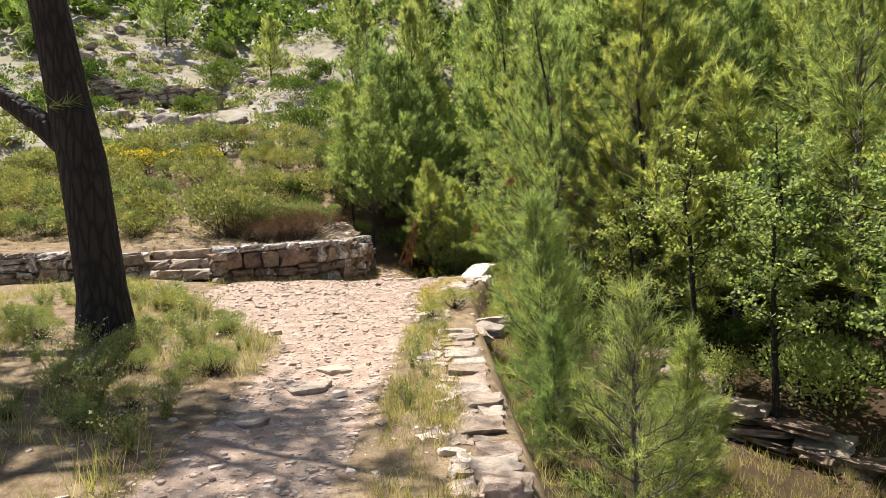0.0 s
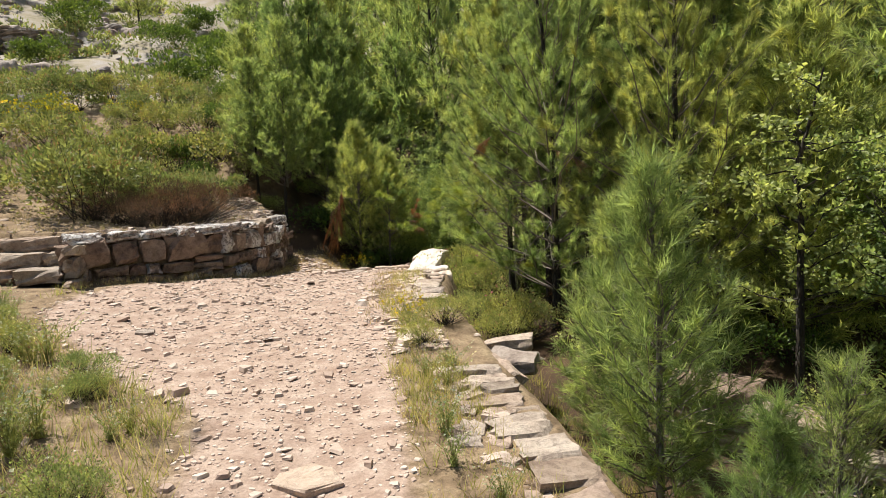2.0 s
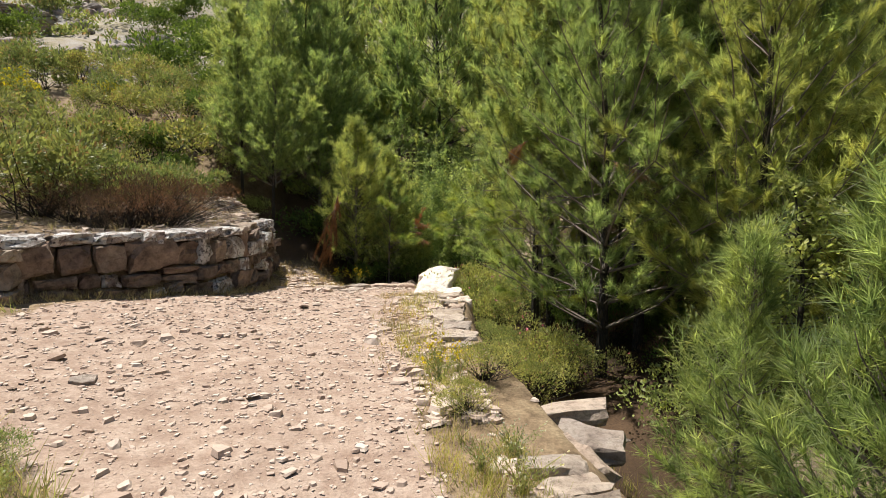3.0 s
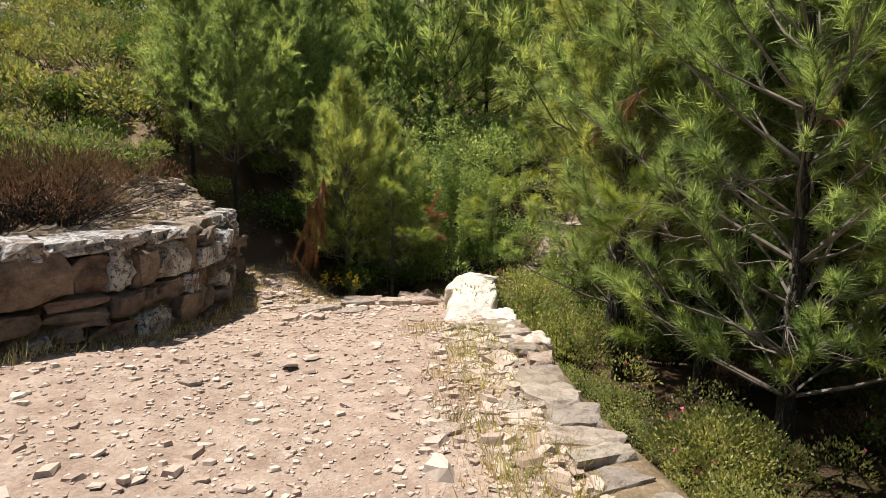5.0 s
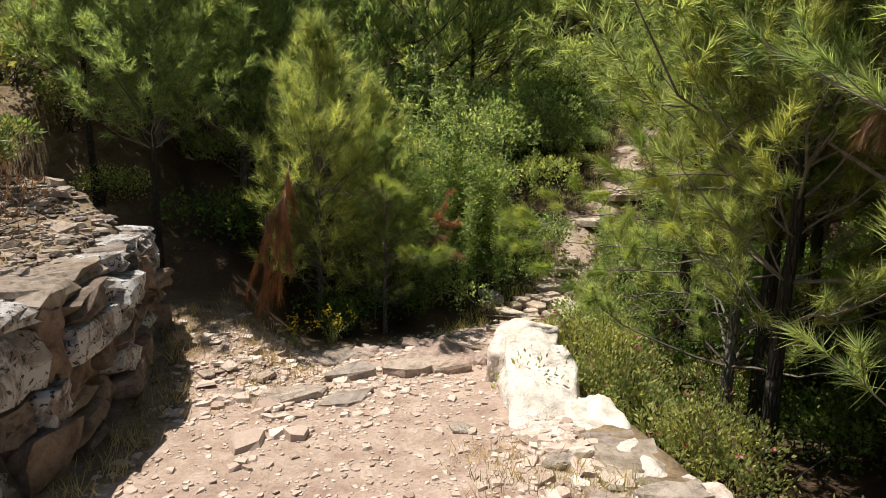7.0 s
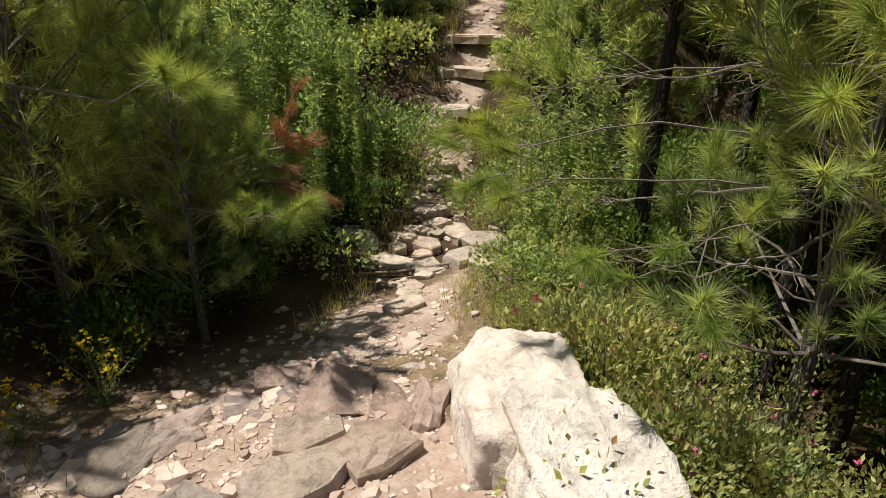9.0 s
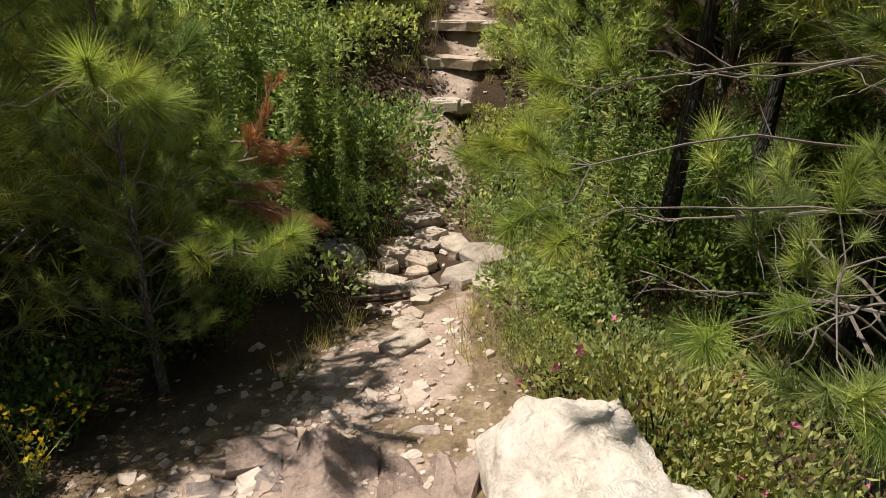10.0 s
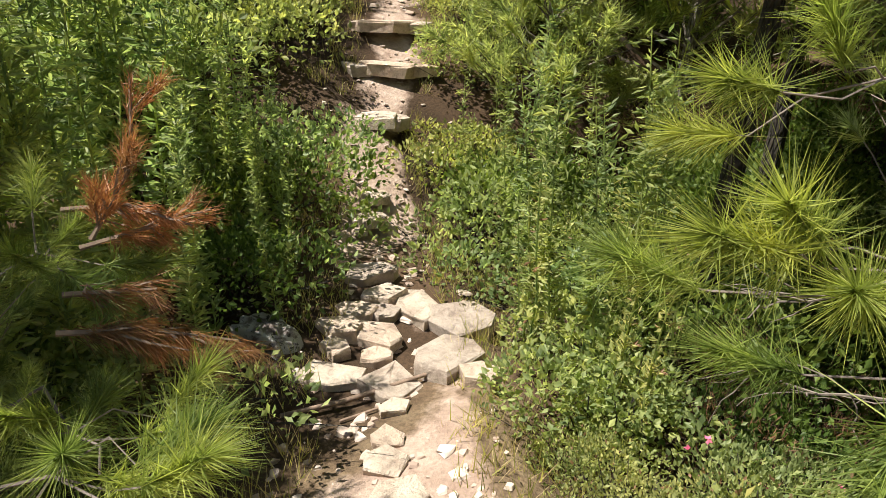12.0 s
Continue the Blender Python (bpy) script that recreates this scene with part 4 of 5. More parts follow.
for _ in range(16):
    z0 = rng.uniform(4.2, 8.4)
    a, ln = rng.uniform(0, 6.3), rng.uniform(1.6, 3.6)
    root = np.array([np.interp(z0, spine[:, 2] - base[2], spine[:, i]) for i in range(3)])
    s = np.linspace(0, 1, 5)[:, None]
    limbs.append(root + s * ln * np.array([math.cos(a), math.sin(a), 0.3]) + s ** 2 * np.array([0, 0, 0.5]))
for z0, end in ((5.4, (-2.2, 6.9, 7.0)), (5.0, (-4.6, 4.2, 6.6)), (4.6, (-4.6, 5.4, 5.8))):
    root = np.array([np.interp(z0, spine[:, 2] - base[2], spine[:, i]) for i in range(3)])
    limbs.append(root + np.linspace(0, 1, 5)[:, None] * (np.array(end) - root))
at, way = [], []
for i, limb in enumerate(limbs):
    tube(wood, limb, np.linspace(0.17 if i == 0 else 0.06, 0.03 if i == 0 else 0.012, 5), 7)
    for q in rng.uniform(0.3, 1.0, 52):
        p = np.array([np.interp(q, np.linspace(0, 1, 5), limb[:, k]) for k in range(3)]) + rng.normal(0, 0.36, 3) * [1, 1, 0.6]
        at.append(p)
        way.append(unit(rng.normal(0, 0.6, 3) + [0, 0, 0.6]) * 0.25)
at, way = np.repeat(np.array(at), 34, 0), np.repeat(np.array(way), 34, 0)
spikes(green, at + way * rng.uniform(0, 1, (len(at), 1)), unit(unit(way) + rng.normal(0, 0.6, at.shape)), 0.18 * rng.uniform(0.7, 1.2, len(at)), 0.009, rng)
part("trunk", wood, PINE_BARK, old, "forked trunk with dark furrowed bark", True)
part("crown", green, NEEDLES, old)
tagged(old, "old pine with a leaning forked dark trunk", "tree")


# ---- leafy saplings below the trail ----
def leafy_tree(seed, label, **kw):
    top = new("leafy_sapling")
    wood, limbs, green = leafy_mesh(seed, **kw)
    part("trunk", wood, DARK_BARK, top, "", True)
    tagged(part("bough", limbs, DARK_BARK, top), kind="stuff")
    part("crown", green, OAK_LEAF, top)
    return tagged(top, label, "tree", "leafy saplings")


sap = [leafy_tree(201, "slender leafy sapling with a thin dark stem and bright leaves", height=2.7, spread=0.95, bare=0.30, n_limbs=32, n_leaves=2500, leaf=0.056),
       leafy_tree(202, "forked leafy sapling with fresh green leaves", height=2.3, spread=1.0, bare=0.28, n_limbs=28, n_leaves=2200, leaf=0.056)]
set_down(sap[0], 2.82, 7.0, 0)
set_down(sap[1], 3.32, 6.25, 70)
for k, x, y, turn, size in ((0, 3.7, 6.9, 100, 1.1), (1, 2.35, 7.9, 200, 0.85), (0, 4.3, 5.9, 250, 1.05), (1, 4.25, 5.4, 310, 0.9), (1, 5.0, 6.6, 60, 1.2)):
    plant_copy(sap[k], x, y, turn, size)

# ---- shrubs ----
maquis = [shrub(301 + i, "shrub", "low rounded olive-green shrub on the dry terrace", "terrace shrubs", MAQUIS_LEAF, r=0.62, h=h, stems=20, n_leaves=3000, leaf=0.058, upright=0.5, ratio=0.45, lumps=7) for i, h in enumerate((0.75, 0.95, 0.62))]
broom = shrub(311, "broom_shrub", "olive shrub covered in yellow blossom", "flowering shrubs", MAQUIS_LEAF, r=0.7, h=0.8, stems=20, n_leaves=2000, leaf=0.05, flowers=YELLOW, flower_size=0.045, n_flowers=260, upright=0.9, ratio=0.35)
brown = shrub(315, "dry_shrub", "dry brown twiggy shrub behind the wall", "dry shrubs", DRY_TWIGS, r=0.65, h=0.55, stems=70, n_leaves=1900, leaf=0.05, ratio=0.14, upright=0.9)
kermes = [shrub(321 + i, "hill_shrub", "dark green rounded shrub on the stony hillside", "hillside shrubs", KERMES_LEAF, r=1.0, h=0.95, stems=6, n_leaves=2600, leaf=0.085, ratio=0.55, lumps=9) for i in range(2)]
herb = [shrub(331, "herb_bush", "pale green small-leaved bush beside the kerb", "herb bushes", HERB_LEAF, r=0.5, h=0.55, stems=60, n_leaves=4200, leaf=0.028, ratio=0.5, upright=0.7, lumps=10),
        shrub(332, "herb_bush", "pale green small-leaved bush with a few pink flowers", "herb bushes", HERB_LEAF, r=0.55, h=0.7, stems=70, n_leaves=5200, leaf=0.03, ratio=0.5, upright=0.7, lumps=11, flowers=PINK, flower_size=0.022, n_flowers=14)]
bramble = [shrub(341 + i, "undergrowth_bush", "leafy green undergrowth beneath the pines", "undergrowth", mat, r=0.6, h=hh, stems=22, n_leaves=2100, leaf=0.046, ratio=0.55, upright=0.35, lumps=12) for i, (mat, hh) in enumerate(((WEED_LEAF, 0.6), (OAK_LEAF, 0.5), (KERMES_LEAF, 0.65)))]

rng = np.random.RandomState(41)
set_down(maquis[0], -4.3, 13.6)
set_down(maquis[1], -3.4, 13.7, 0, 0.7)
set_down(maquis[2], -6.3, 12.3)
set_down(brown, -3.15, 12.35, 0, 1.05)
plant_copy(brown, -3.0, 12.8, 120, 0.8)
plant_copy(brown, -4.4, 12.4, 220, 0.7)
for bx, by, bs in ((-2.95, 12.6, 0.95), (-3.3, 12.0, 0.85), (-3.6, 12.5, 1.1), (-3.55, 11.75, 0.75), (-2.85, 12.15, 0.6), (-4.0, 12.2, 0.8), (-3.4, 14.0, 0.8)):
    plant_copy(brown, bx, by, by * 90, bs)
set_down(broom, -8.6, 17.4, 0, 1.1)
plant_copy(broom, -7.2, 17.8, 90, 0.9)
plant_copy(broom, -5.6, 18.6, 190, 0.7)
for k, x, y, size in ((0, -3.9, 13.3, 0.7), (2, -3.35, 13.3, 0.9), (2, -3.0, 14.3, 0.8), (0, -3.9, 12.9, 0.8), (1, -4.6, 13.2, 0.7)):
    plant_copy(maquis[k], x, y, x * 100, size, 0.02)
spots = [(-4.3, 13.6), (-2.6, 13.4), (-6.3, 12.3), (-3.15, 12.35), (-8.6, 17.4), (-7.2, 17.8)]
for _ in range(1500):
    x, y = rng.uniform(-14.5, -1.9), rng.uniform(11.6, 20.5)
    d = float(wall_side(np.array(x), np.array(y)))
    if len(spots) > 96:
        break
    if (y < 15 and d < 0.8) or abs(x + 4.9 + 0.35 * (y - 11)) < 0.55 and y < 15 or (y >= 15 and x > -3.2):
        continue
    if min(math.hypot(x - a, y - b) for a, b in spots) < 0.84:
        continue
    spots.append((x, y))
    plant_copy(maquis[rng.randint(3)], x, y, rng.uniform(0, 360), rng.uniform(0.7, 1.5), 0.03)

# hillside
for i, ob in enumerate(kermes):
    set_down(ob, -12.0 + 5 * i, 33.0 + 2 * i, 0, 1.3)
for _ in range(120):
    y = rng.uniform(20, 62)
    x = rng.uniform(-9 - 0.75 * y, 3 - 0.05 * y)
    if -13 < x < -5.5 and 21 < y < 31 and rng.rand() < 0.8:
        continue
    plant_copy(kermes[rng.randint(2)], x, y, rng.uniform(0, 360), rng.uniform(0.6, 1.7), 0.08)
rocks = np.random.RandomState(43)
for i in range(150):
    y = rocks.uniform(19.5, 46)
    x = rocks.uniform(-0.52 * y - 3, -0.24 * y - 0.5) if i < 120 else rocks.uniform(-0.9 * y, -0.2 * y)
    ln = rocks.uniform(0.4, 1.9)
    ob = put_rock("rock_outcrop", (x, y, gz(x, y) - 0.02), (ln, ln * rocks.uniform(0.3, 0.6), ln * rocks.uniform(0.25, 0.5)), rocks.uniform(-60, -20), HILL_STONE, rocks, kind="big", tilt=22)
    tagged(ob, "pale grey limestone outcrop on the slope", "rock", "hillside outcrops")
scrub = Geo()
for _ in range(1500):
    r = 40 + 150 * rng.rand() ** 1.3
    a = rng.uniform(-1.25, 1.25)
    x, y = r * math.sin(a), 6 + r * math.cos(a)
    size = rng.uniform(0.8, 2.2)
    n = 100
    d = unit(rng.normal(size=(n, 3)))
    d[:, 2] = np.abs(d[:, 2])
    p = np.array([x, y, gz(x, y)]) + d * size * rng.uniform(0.4, 1.0, (n, 1)) * [1, 1, 0.8]
    leaves(scrub, p, unit(d + rng.normal(0, 0.5, (n, 3))), 0.32 * size, 0.75, rng)
tagged(new("hillside_scrub", scrub.mesh("hillside_scrub", KERMES_LEAF)), "dark green scrub scattered over the far hillside", "scrub", kind="stuff")

low_scrub = Geo()
for _ in range(480):
    y = rng.uniform(19, 44)
    x = rng.uniform(-0.75 * y - 3, -0.20 * y)
    size = rng.uniform(0.25, 0.6)
    n = 60
    d = unit(rng.normal(size=(n, 3)))
    d[:, 2] = np.abs(d[:, 2])
    leaves(low_scrub, np.array([x, y, gz(x, y)]) + d * size * rng.uniform(0.3, 1.0, (n, 1)), unit(d + rng.normal(0, 0.4, (n, 3)) + [0, 0, 0.4]), 0.17, 0.5, rng)
tagged(new("low_scrub", low_scrub.mesh("low_scrub", MAQUIS_LEAF)), "olive tufts of low scrub between the rocks", "scrub", kind="stuff")

# herb bushes along the kerb and round the boulder
set_down(herb[0], 0.14, 8.3, 0, 0.55)
set_down(herb[1], 1.25, 11.75, 0, 1.0)
for k, x, y, turn, size in ((0, 0.55, 7.95, 100, 0.45), (0, -0.12, 7.75, 200, 0.4), (0, 1.2, 9.95, 40, 0.75), (1, 1.30, 12.35, 90, 0.95), (0, 0.85, 9.3, 15, 0.8), (1, 1.15, 9.55, 70, 0.9), (0, 1.45, 9.9, 160, 0.95), (0, 1.0, 10.4, 230, 0.75), (1, 1.38, 13.0, 180, 0.9), (0, 1.18, 12.5, 250, 1.4), (1, 1.28, 13.0, 50, 1.25), (1, 1.85, 13.4, 20, 0.8),
                            (0, 1.0, 11.2, 300, 0.6), (0, 1.55, 13.75, 30, 0.65), (0, 1.0, 3.2, 10, 0.8), (0, 1.7, 3.6, 50, 0.9), (0, 2.1, 5.3, 150, 0.8)):
    plant_copy(herb[k], x, y, turn, size)

for _ in range(60):
    x, y = rng.uniform(-5.0, -1.9), rng.uniform(3.4, 9.0)
    if float(trail_mask(np.array(x), np.array(y))) < 0.3 and math.hypot(x + 3.62, y - 6.6) > 0.5:
        plant_copy(herb[0], x, y, rng.uniform(0, 360), rng.uniform(0.22, 0.5))

# undergrowth under the pines and by the crossing
set_down(bramble[0], 2.05, 13.95, 0, 0.8)
set_down(bramble[1], 2.6, 14.25, 0, 0.8)
set_down(bramble[2], 0.2, 15.6, 0, 1.0)
spots = [(1.9, 14.15), (2.3, 14.45), (0.2, 15.6)]
for k, x, y, size in ((1, 1.85, 14.05, 0.45), (1, 2.2, 14.1, 0.5), (0, 3.0, 14.5, 1.0), (0, 3.35, 15.0, 1.0), (2, 2.75, 14.1, 1.0), (0, 3.4, 15.6, 1.2), (0, 1.25, 16.0, 1.0), (2, 1.7, 16.0, 0.8), (0, 0.8, 15.55, 0.9), (2, 0.45, 15.15, 0.75), (2, -0.3, 14.85, 0.7), (2, 2.1, 16.35, 1.0), (0, 2.5, 16.7, 1.1), (1, 4.1, 16.1, 1.0), (1, 3.2, 17.7, 1.2), (0, 4.9, 16.5, 1.0), (1, 4.2, 18.6, 1.2), (0, 5.8, 17.0, 1.0)):
    plant_copy(bramble[k], x, y, x * 77, size, 0.02)
    spots.append((x, y))
for _ in range(900):
    x, y = rng.uniform(-4.5, 9.5), rng.uniform(2.5, 21)
    if len(spots) > 125:
        break
    wild = (x > edge_x(y) + 0.9 and y < 13.8) or (y > 15.2 and x > -4.2)
    if not wild or (x > 1.2 and y < 8.5 and 0.73 * x + 0.68 * y < 6.75) or (0.9 < x < 4.6 and 8.6 < y < 12.6) or (x > 1.9 and 12.4 < y < 0.39 * x + 12.95) or line_gap(np.array(x), np.array(y), TRACK) < 0.9 or min(math.hypot(x - a, y - b) for a, b in spots) < 0.66:
        continue
    spots.append((x, y))
    plant_copy(bramble[(2, 2, 0, 1)[rng.randint(4)]], x, y, rng.uniform(0, 360), rng.uniform(0.6, 1.25), 0.03)

# Dark-leaved bushes and dry twigs, added so the shaded floor reads dark.
for _ in range(46):
    x, y = rng.uniform(2.4, 5.6), rng.uniform(9.6, 14.4)
    if y < 0.39 * x + 12.8:
        plant_copy(brown if rng.rand() < 0.5 else bramble[2], x, y, rng.uniform(0, 360), rng.uniform(0.5, 0.9), 0.03)

# More dark bushes over the lit soil band, in place of deep shade.
for _ in range(34):
    x, y = rng.uniform(3.2, 6.8), rng.uniform(12.6, 14.8)
    plant_copy(brown if rng.rand() < 0.25 else bramble[2], x, y, rng.uniform(0, 360), rng.uniform(0.7, 1.3), 0.03)


# ---- tall weeds ----
def tall_weed(seed, height, n_leaves, leaf, label, mat):
    r = np.random.RandomState(seed)
    top = new("tall_weed")
    wood, green = Geo(), Geo()
    s = np.linspace(0, 1, 6)
    spine = np.column_stack([np.cumsum(r.normal(0, 0.025, (6, 2)), axis=0) * s[:, None], s * height])
    spine[0, 2] = -0.05
    tube(wood, spine, np.linspace(0.008, 0.003, 6), 4)
    q = r.uniform(0.08, 1.0, n_leaves)
    p = np.column_stack([np.interp(q, s, spine[:, i]) for i in range(3)])
    a = r.uniform(0, 6.3, n_leaves)
    way = unit(np.column_stack([np.cos(a), np.sin(a), r.uniform(-0.1, 0.9, n_leaves)]))
    leaves(green, p, way, leaf * (1.15 - 0.7 * q) * r.uniform(0.7, 1.2, n_leaves), 0.24, r)
    side = r.choice(n_leaves, n_leaves, replace=True)
    leaves(green, p[side] + way[side] * leaf * 0.4 + r.normal(0, 0.02, (n_leaves, 3)), unit(way[side] + r.normal(0, 0.7, (n_leaves, 3))), leaf * 0.6, 0.3, r)
    part("stem", wood, WEED_LEAF, top)
    tagged(part("foliage", green, mat, top), kind="stuff")
    return tagged(top, label, "weed", "tall weeds")


weeds = [tall_weed(401, 2.45, 190, 0.12, "tall upright green weed with narrow leaves", WEED_LEAF), tall_weed(402, 1.8, 130, 0.12, "tall leafy green weed beside the crossing", WEED_LEAF), tall_weed(403, 1.1, 80, 0.08, "branching pale green weed beside the trail", HERB_LEAF)]
set_down(weeds[0], 1.0, 15.7)
set_down(weeds[1], 1.5, 16.2)
set_down(weeds[2], 2.35, 14.55)
for _ in range(85):
    x = rng.uniform(0.1, 2.3)
    y = rng.uniform(15.35 + 0.55 * max(0, x - 1.2), 17.4)
    gap = float(line_gap(np.array(x), np.array(y), TRACK))
    if gap > 0.5:
        plant_copy(weeds[rng.randint(2)], x, y, rng.uniform(0, 360), min(rng.uniform(0.65, 1.15), 0.72 * gap + 0.05))
for _ in range(90):
    x, y = rng.uniform(1.95, 3.8), rng.uniform(13.9, 16.2)
    if line_gap(np.array(x), np.array(y), TRACK) > 0.62 and 0.39 * x + 12.95 < y < x + 12.6:
        plant_copy(weeds[1 + rng.randint(2)], x, y, rng.uniform(0, 360), rng.uniform(0.6, 0.95))


for _ in range(90):
    k = rng.uniform(2.6, 8.6)
    x, y, turn = along_line(TRACK, k)
    off = rng.choice([-1, 1]) * rng.uniform(0.55, 1.8)
    x, y = x - off * math.sin(radians(turn)), y + off * math.cos(radians(turn))
    plant_copy(weeds[rng.randint(3)] if k < 5 else bramble[rng.randint(2)], x, y, rng.uniform(0, 360), rng.uniform(0.6, 1.0) * min(1.0, 0.35 + 0.5 * abs(off)))


for _ in range(40):
    x, y, turn = along_line(TRACK, rng.uniform(3.5, 9.0))
    x, y = x - 1.3 + rng.normal(0, 0.9), y + 1.5 + rng.normal(0, 0.9)
    if line_gap(np.array(x), np.array(y), TRACK) > 1.0:
        plant_copy(bramble[rng.randint(2)], x, y, rng.uniform(0, 360), rng.uniform(1.0, 1.7))


# ---- flowers ----
def flower_plant(seed, name, label, height, n_stems, n_flowers, petals, size, leaf_mat):
    r = np.random.RandomState(seed)
    top = new(name)
    wood, green, bloom = Geo(), Geo(), Geo()
    for _ in range(n_stems):
        a, ln = r.uniform(0, 6.3), height * r.uniform(0.6, 1.1)
        tip = np.array([math.cos(a) * ln * r.uniform(0.1, 0.9), math.sin(a) * ln * r.uniform(0.1, 0.9), ln * 0.9])
        tube(wood, [np.array([0, 0, -0.02]), tip * [0.3, 0.3, 0.5], tip], [0.003, 0.002, 0.0012], 3)
        m = 22
        q = r.uniform(0.05, 0.85, m)[:, None]
        leaves(green, tip * q * np.minimum(1, q + 0.4) + r.normal(0, 0.012, (m, 3)), unit(r.normal(size=(m, 3)) + [0, 0, 0.6]), 0.028, 0.3, r)
        for _ in range(n_flowers):
            c = tip + r.normal(0, 0.018, 3) * [1, 1, 1.6]
            leaves(bloom, np.repeat(c[None], 5, 0), unit(r.normal(size=(5, 3)) + [0, 0, 0.5]), size, 0.85, r)
    tagged(part("stalk", wood, leaf_mat, top), kind="stuff")
    tagged(part("foliage", green, leaf_mat, top), kind="stuff")
    part("blossom", bloom, petals, top)
    return tagged(top, label, "flower", "flowering plants")


yellow = flower_plant(501, "yellow_flower", "bright yellow wildflower at the trail's edge", 0.34, 16, 5, YELLOW, 0.017, HERB_LEAF)
set_down(yellow, -0.18, 8.3, 0, 0.85)
for x, y, s in ((-0.45, 14.55, 0.9), (-0.80, 14.30, 0.7), (-0.02, 8.42, 0.6)):
    plant_copy(yellow, x, y, x * 90, s)
white = flower_plant(511, "white_flower", "small white-flowered weed in the dry grass", 0.30, 18, 2, WHITE, 0.010, HERB_LEAF)
set_down(white, -2.6, 6.3)
for _ in range(110):
    x, y = rng.uniform(-5.5, -1.75), rng.uniform(3.6, 9.2)
    if float(trail_mask(np.array(x), np.array(y))) < 0.35 and math.hypot(x + 3.62, y - 6.6) > 0.35:
        plant_copy(white, x, y, rng.uniform(0, 360), rng.uniform(0.6, 1.25))
for x, y in ((-0.2, 4.6), (-0.1, 5.3), (-0.22, 6.1), (-0.08, 6.8), (0.02, 7.2), (-0.2, 7.1), (-0.25, 5.7)):
    plant_copy(white, x, y, y * 60, rng.uniform(0.6, 0.95))


# ---- grass and gravel ----
def grass_field(n, pick, mat, name, label, height, per=9):
    g, r = Geo(), np.random.RandomState(n)
    pts = []
    while len(pts) < n:
        x, y, ok = pick(r)
        if ok:
            pts.append((x, y, gz(x, y)))
    c = np.repeat(np.array(pts), per, 0)
    m = len(c)
    c[:, :2] += r.normal(0, 0.035, (m, 2))
    c[:, 2] -= 0.01
    way = unit(np.column_stack([r.normal(0, 0.38, (m, 2)), np.ones(m)]))
    spikes(g, c, way, np.repeat(r.uniform(0.5, 1.3, n), per) * height * r.uniform(0.6, 1.2, m), 0.0055, r, 0.05)
    return tagged(new(name, g.mesh(name, mat)), label, "grass", kind="stuff")


def left_meadow(r):
    x, y = r.uniform(-7.5, -1.5), r.uniform(2.0, 9.9)
    patch = math.sin(1.7 * x + 0.6) * math.sin(1.9 * y) + 0.5 * math.sin(4.1 * x + 2.3 * y)
    return x, y, trail_mask(np.array(x), np.array(y)) < 0.4 and patch > r.uniform(-0.3, 0.7) - 0.8 * (math.hypot(x + 2.4, y - 7) < 1.6)


def kerb_strip(r):
    y = r.uniform(2.0, 11.6)
    x = edge_x(y) - r.uniform(0.30, 0.85 if y < 8 else 0.7)
    return x, y, (y < 8.8 or r.rand() < 0.5) and math.sin(3.0 * y) > r.uniform(-1.2, 0.6)


def wall_foot(r):
    x, y, turn = along_line(MAIN, r.uniform(0, 5.2))
    k = r.uniform(0.02, 0.22)
    return x + k * math.sin(radians(turn)), y - k * math.cos(radians(turn)), r.rand() < 0.8


def right_bank(r):
    x, y = r.uniform(0.4, 4.5), r.uniform(2.0, 15.5)
    return x, y, x > edge_x(y) + 0.1 and ((x < 1.1 and y < 9.4) or y < 6 or (y > 13.5 and x < edge_x(y) + 0.8)) and line_gap(np.array(x), np.array(y), TRACK) > 0.3


def terrace_top(r):
    x, y = r.uniform(-11, -1.9), r.uniform(10.6, 17)
    return x, y, wall_side(np.array(x), np.array(y)) > 0.45 and r.rand() < 0.6


def crossing(r):
    k = r.uniform(0, 6.5)
    x, y, turn = along_line(TRACK, k)
    off = r.choice([-1, 1]) * r.uniform(0.28, 0.6)
    return x - off * math.sin(radians(turn)), y + off * math.cos(radians(turn)), True


grass_field(2100, left_meadow, GRASS, "meadow_grass", "tufts of half-dry grass under the old pine", 0.19)
grass_field(1100, kerb_strip, GRASS, "verge_grass", "dry and green grass along the kerb", 0.13)
def straw_strip(r):
    y = r.uniform(8.6, 12.0)
    x = np.interp(y, [8.6, 10.0, 12.0], [-0.45, -0.25, -0.05]) + r.normal(0, 0.12)
    return float(x), y, math.sin(2.6 * y + 1.0) > r.uniform(-1.2, 0.9)


grass_field(230, straw_strip, STRAW, "trail_straw", "thin dry straw growing along the trail", 0.10, 6)
grass_field(170, wall_foot, STRAW, "wall_grass", "straw-coloured grass at the foot of the wall", 0.13)
grass_field(1500, right_bank, GRASS, "bank_grass", "rough grass on the bank below the kerb", 0.17)
grass_field(1100, terrace_top, STRAW, "terrace_grass", "dry straw grass on the upper terrace", 0.13)
def lip_bank(r):
    x, y = r.normal(-1.15, 0.35), r.normal(13.7, 0.45)
    return x, y, x > -1.7 and r.rand() < 0.9


grass_field(260, lip_bank, STRAW, "bank_straw", "dry straw on the small bank by the wall's end", 0.10, 6)
grass_field(420, crossing, GRASS, "trail_grass", "grass fringing the stepping stones", 0.16)


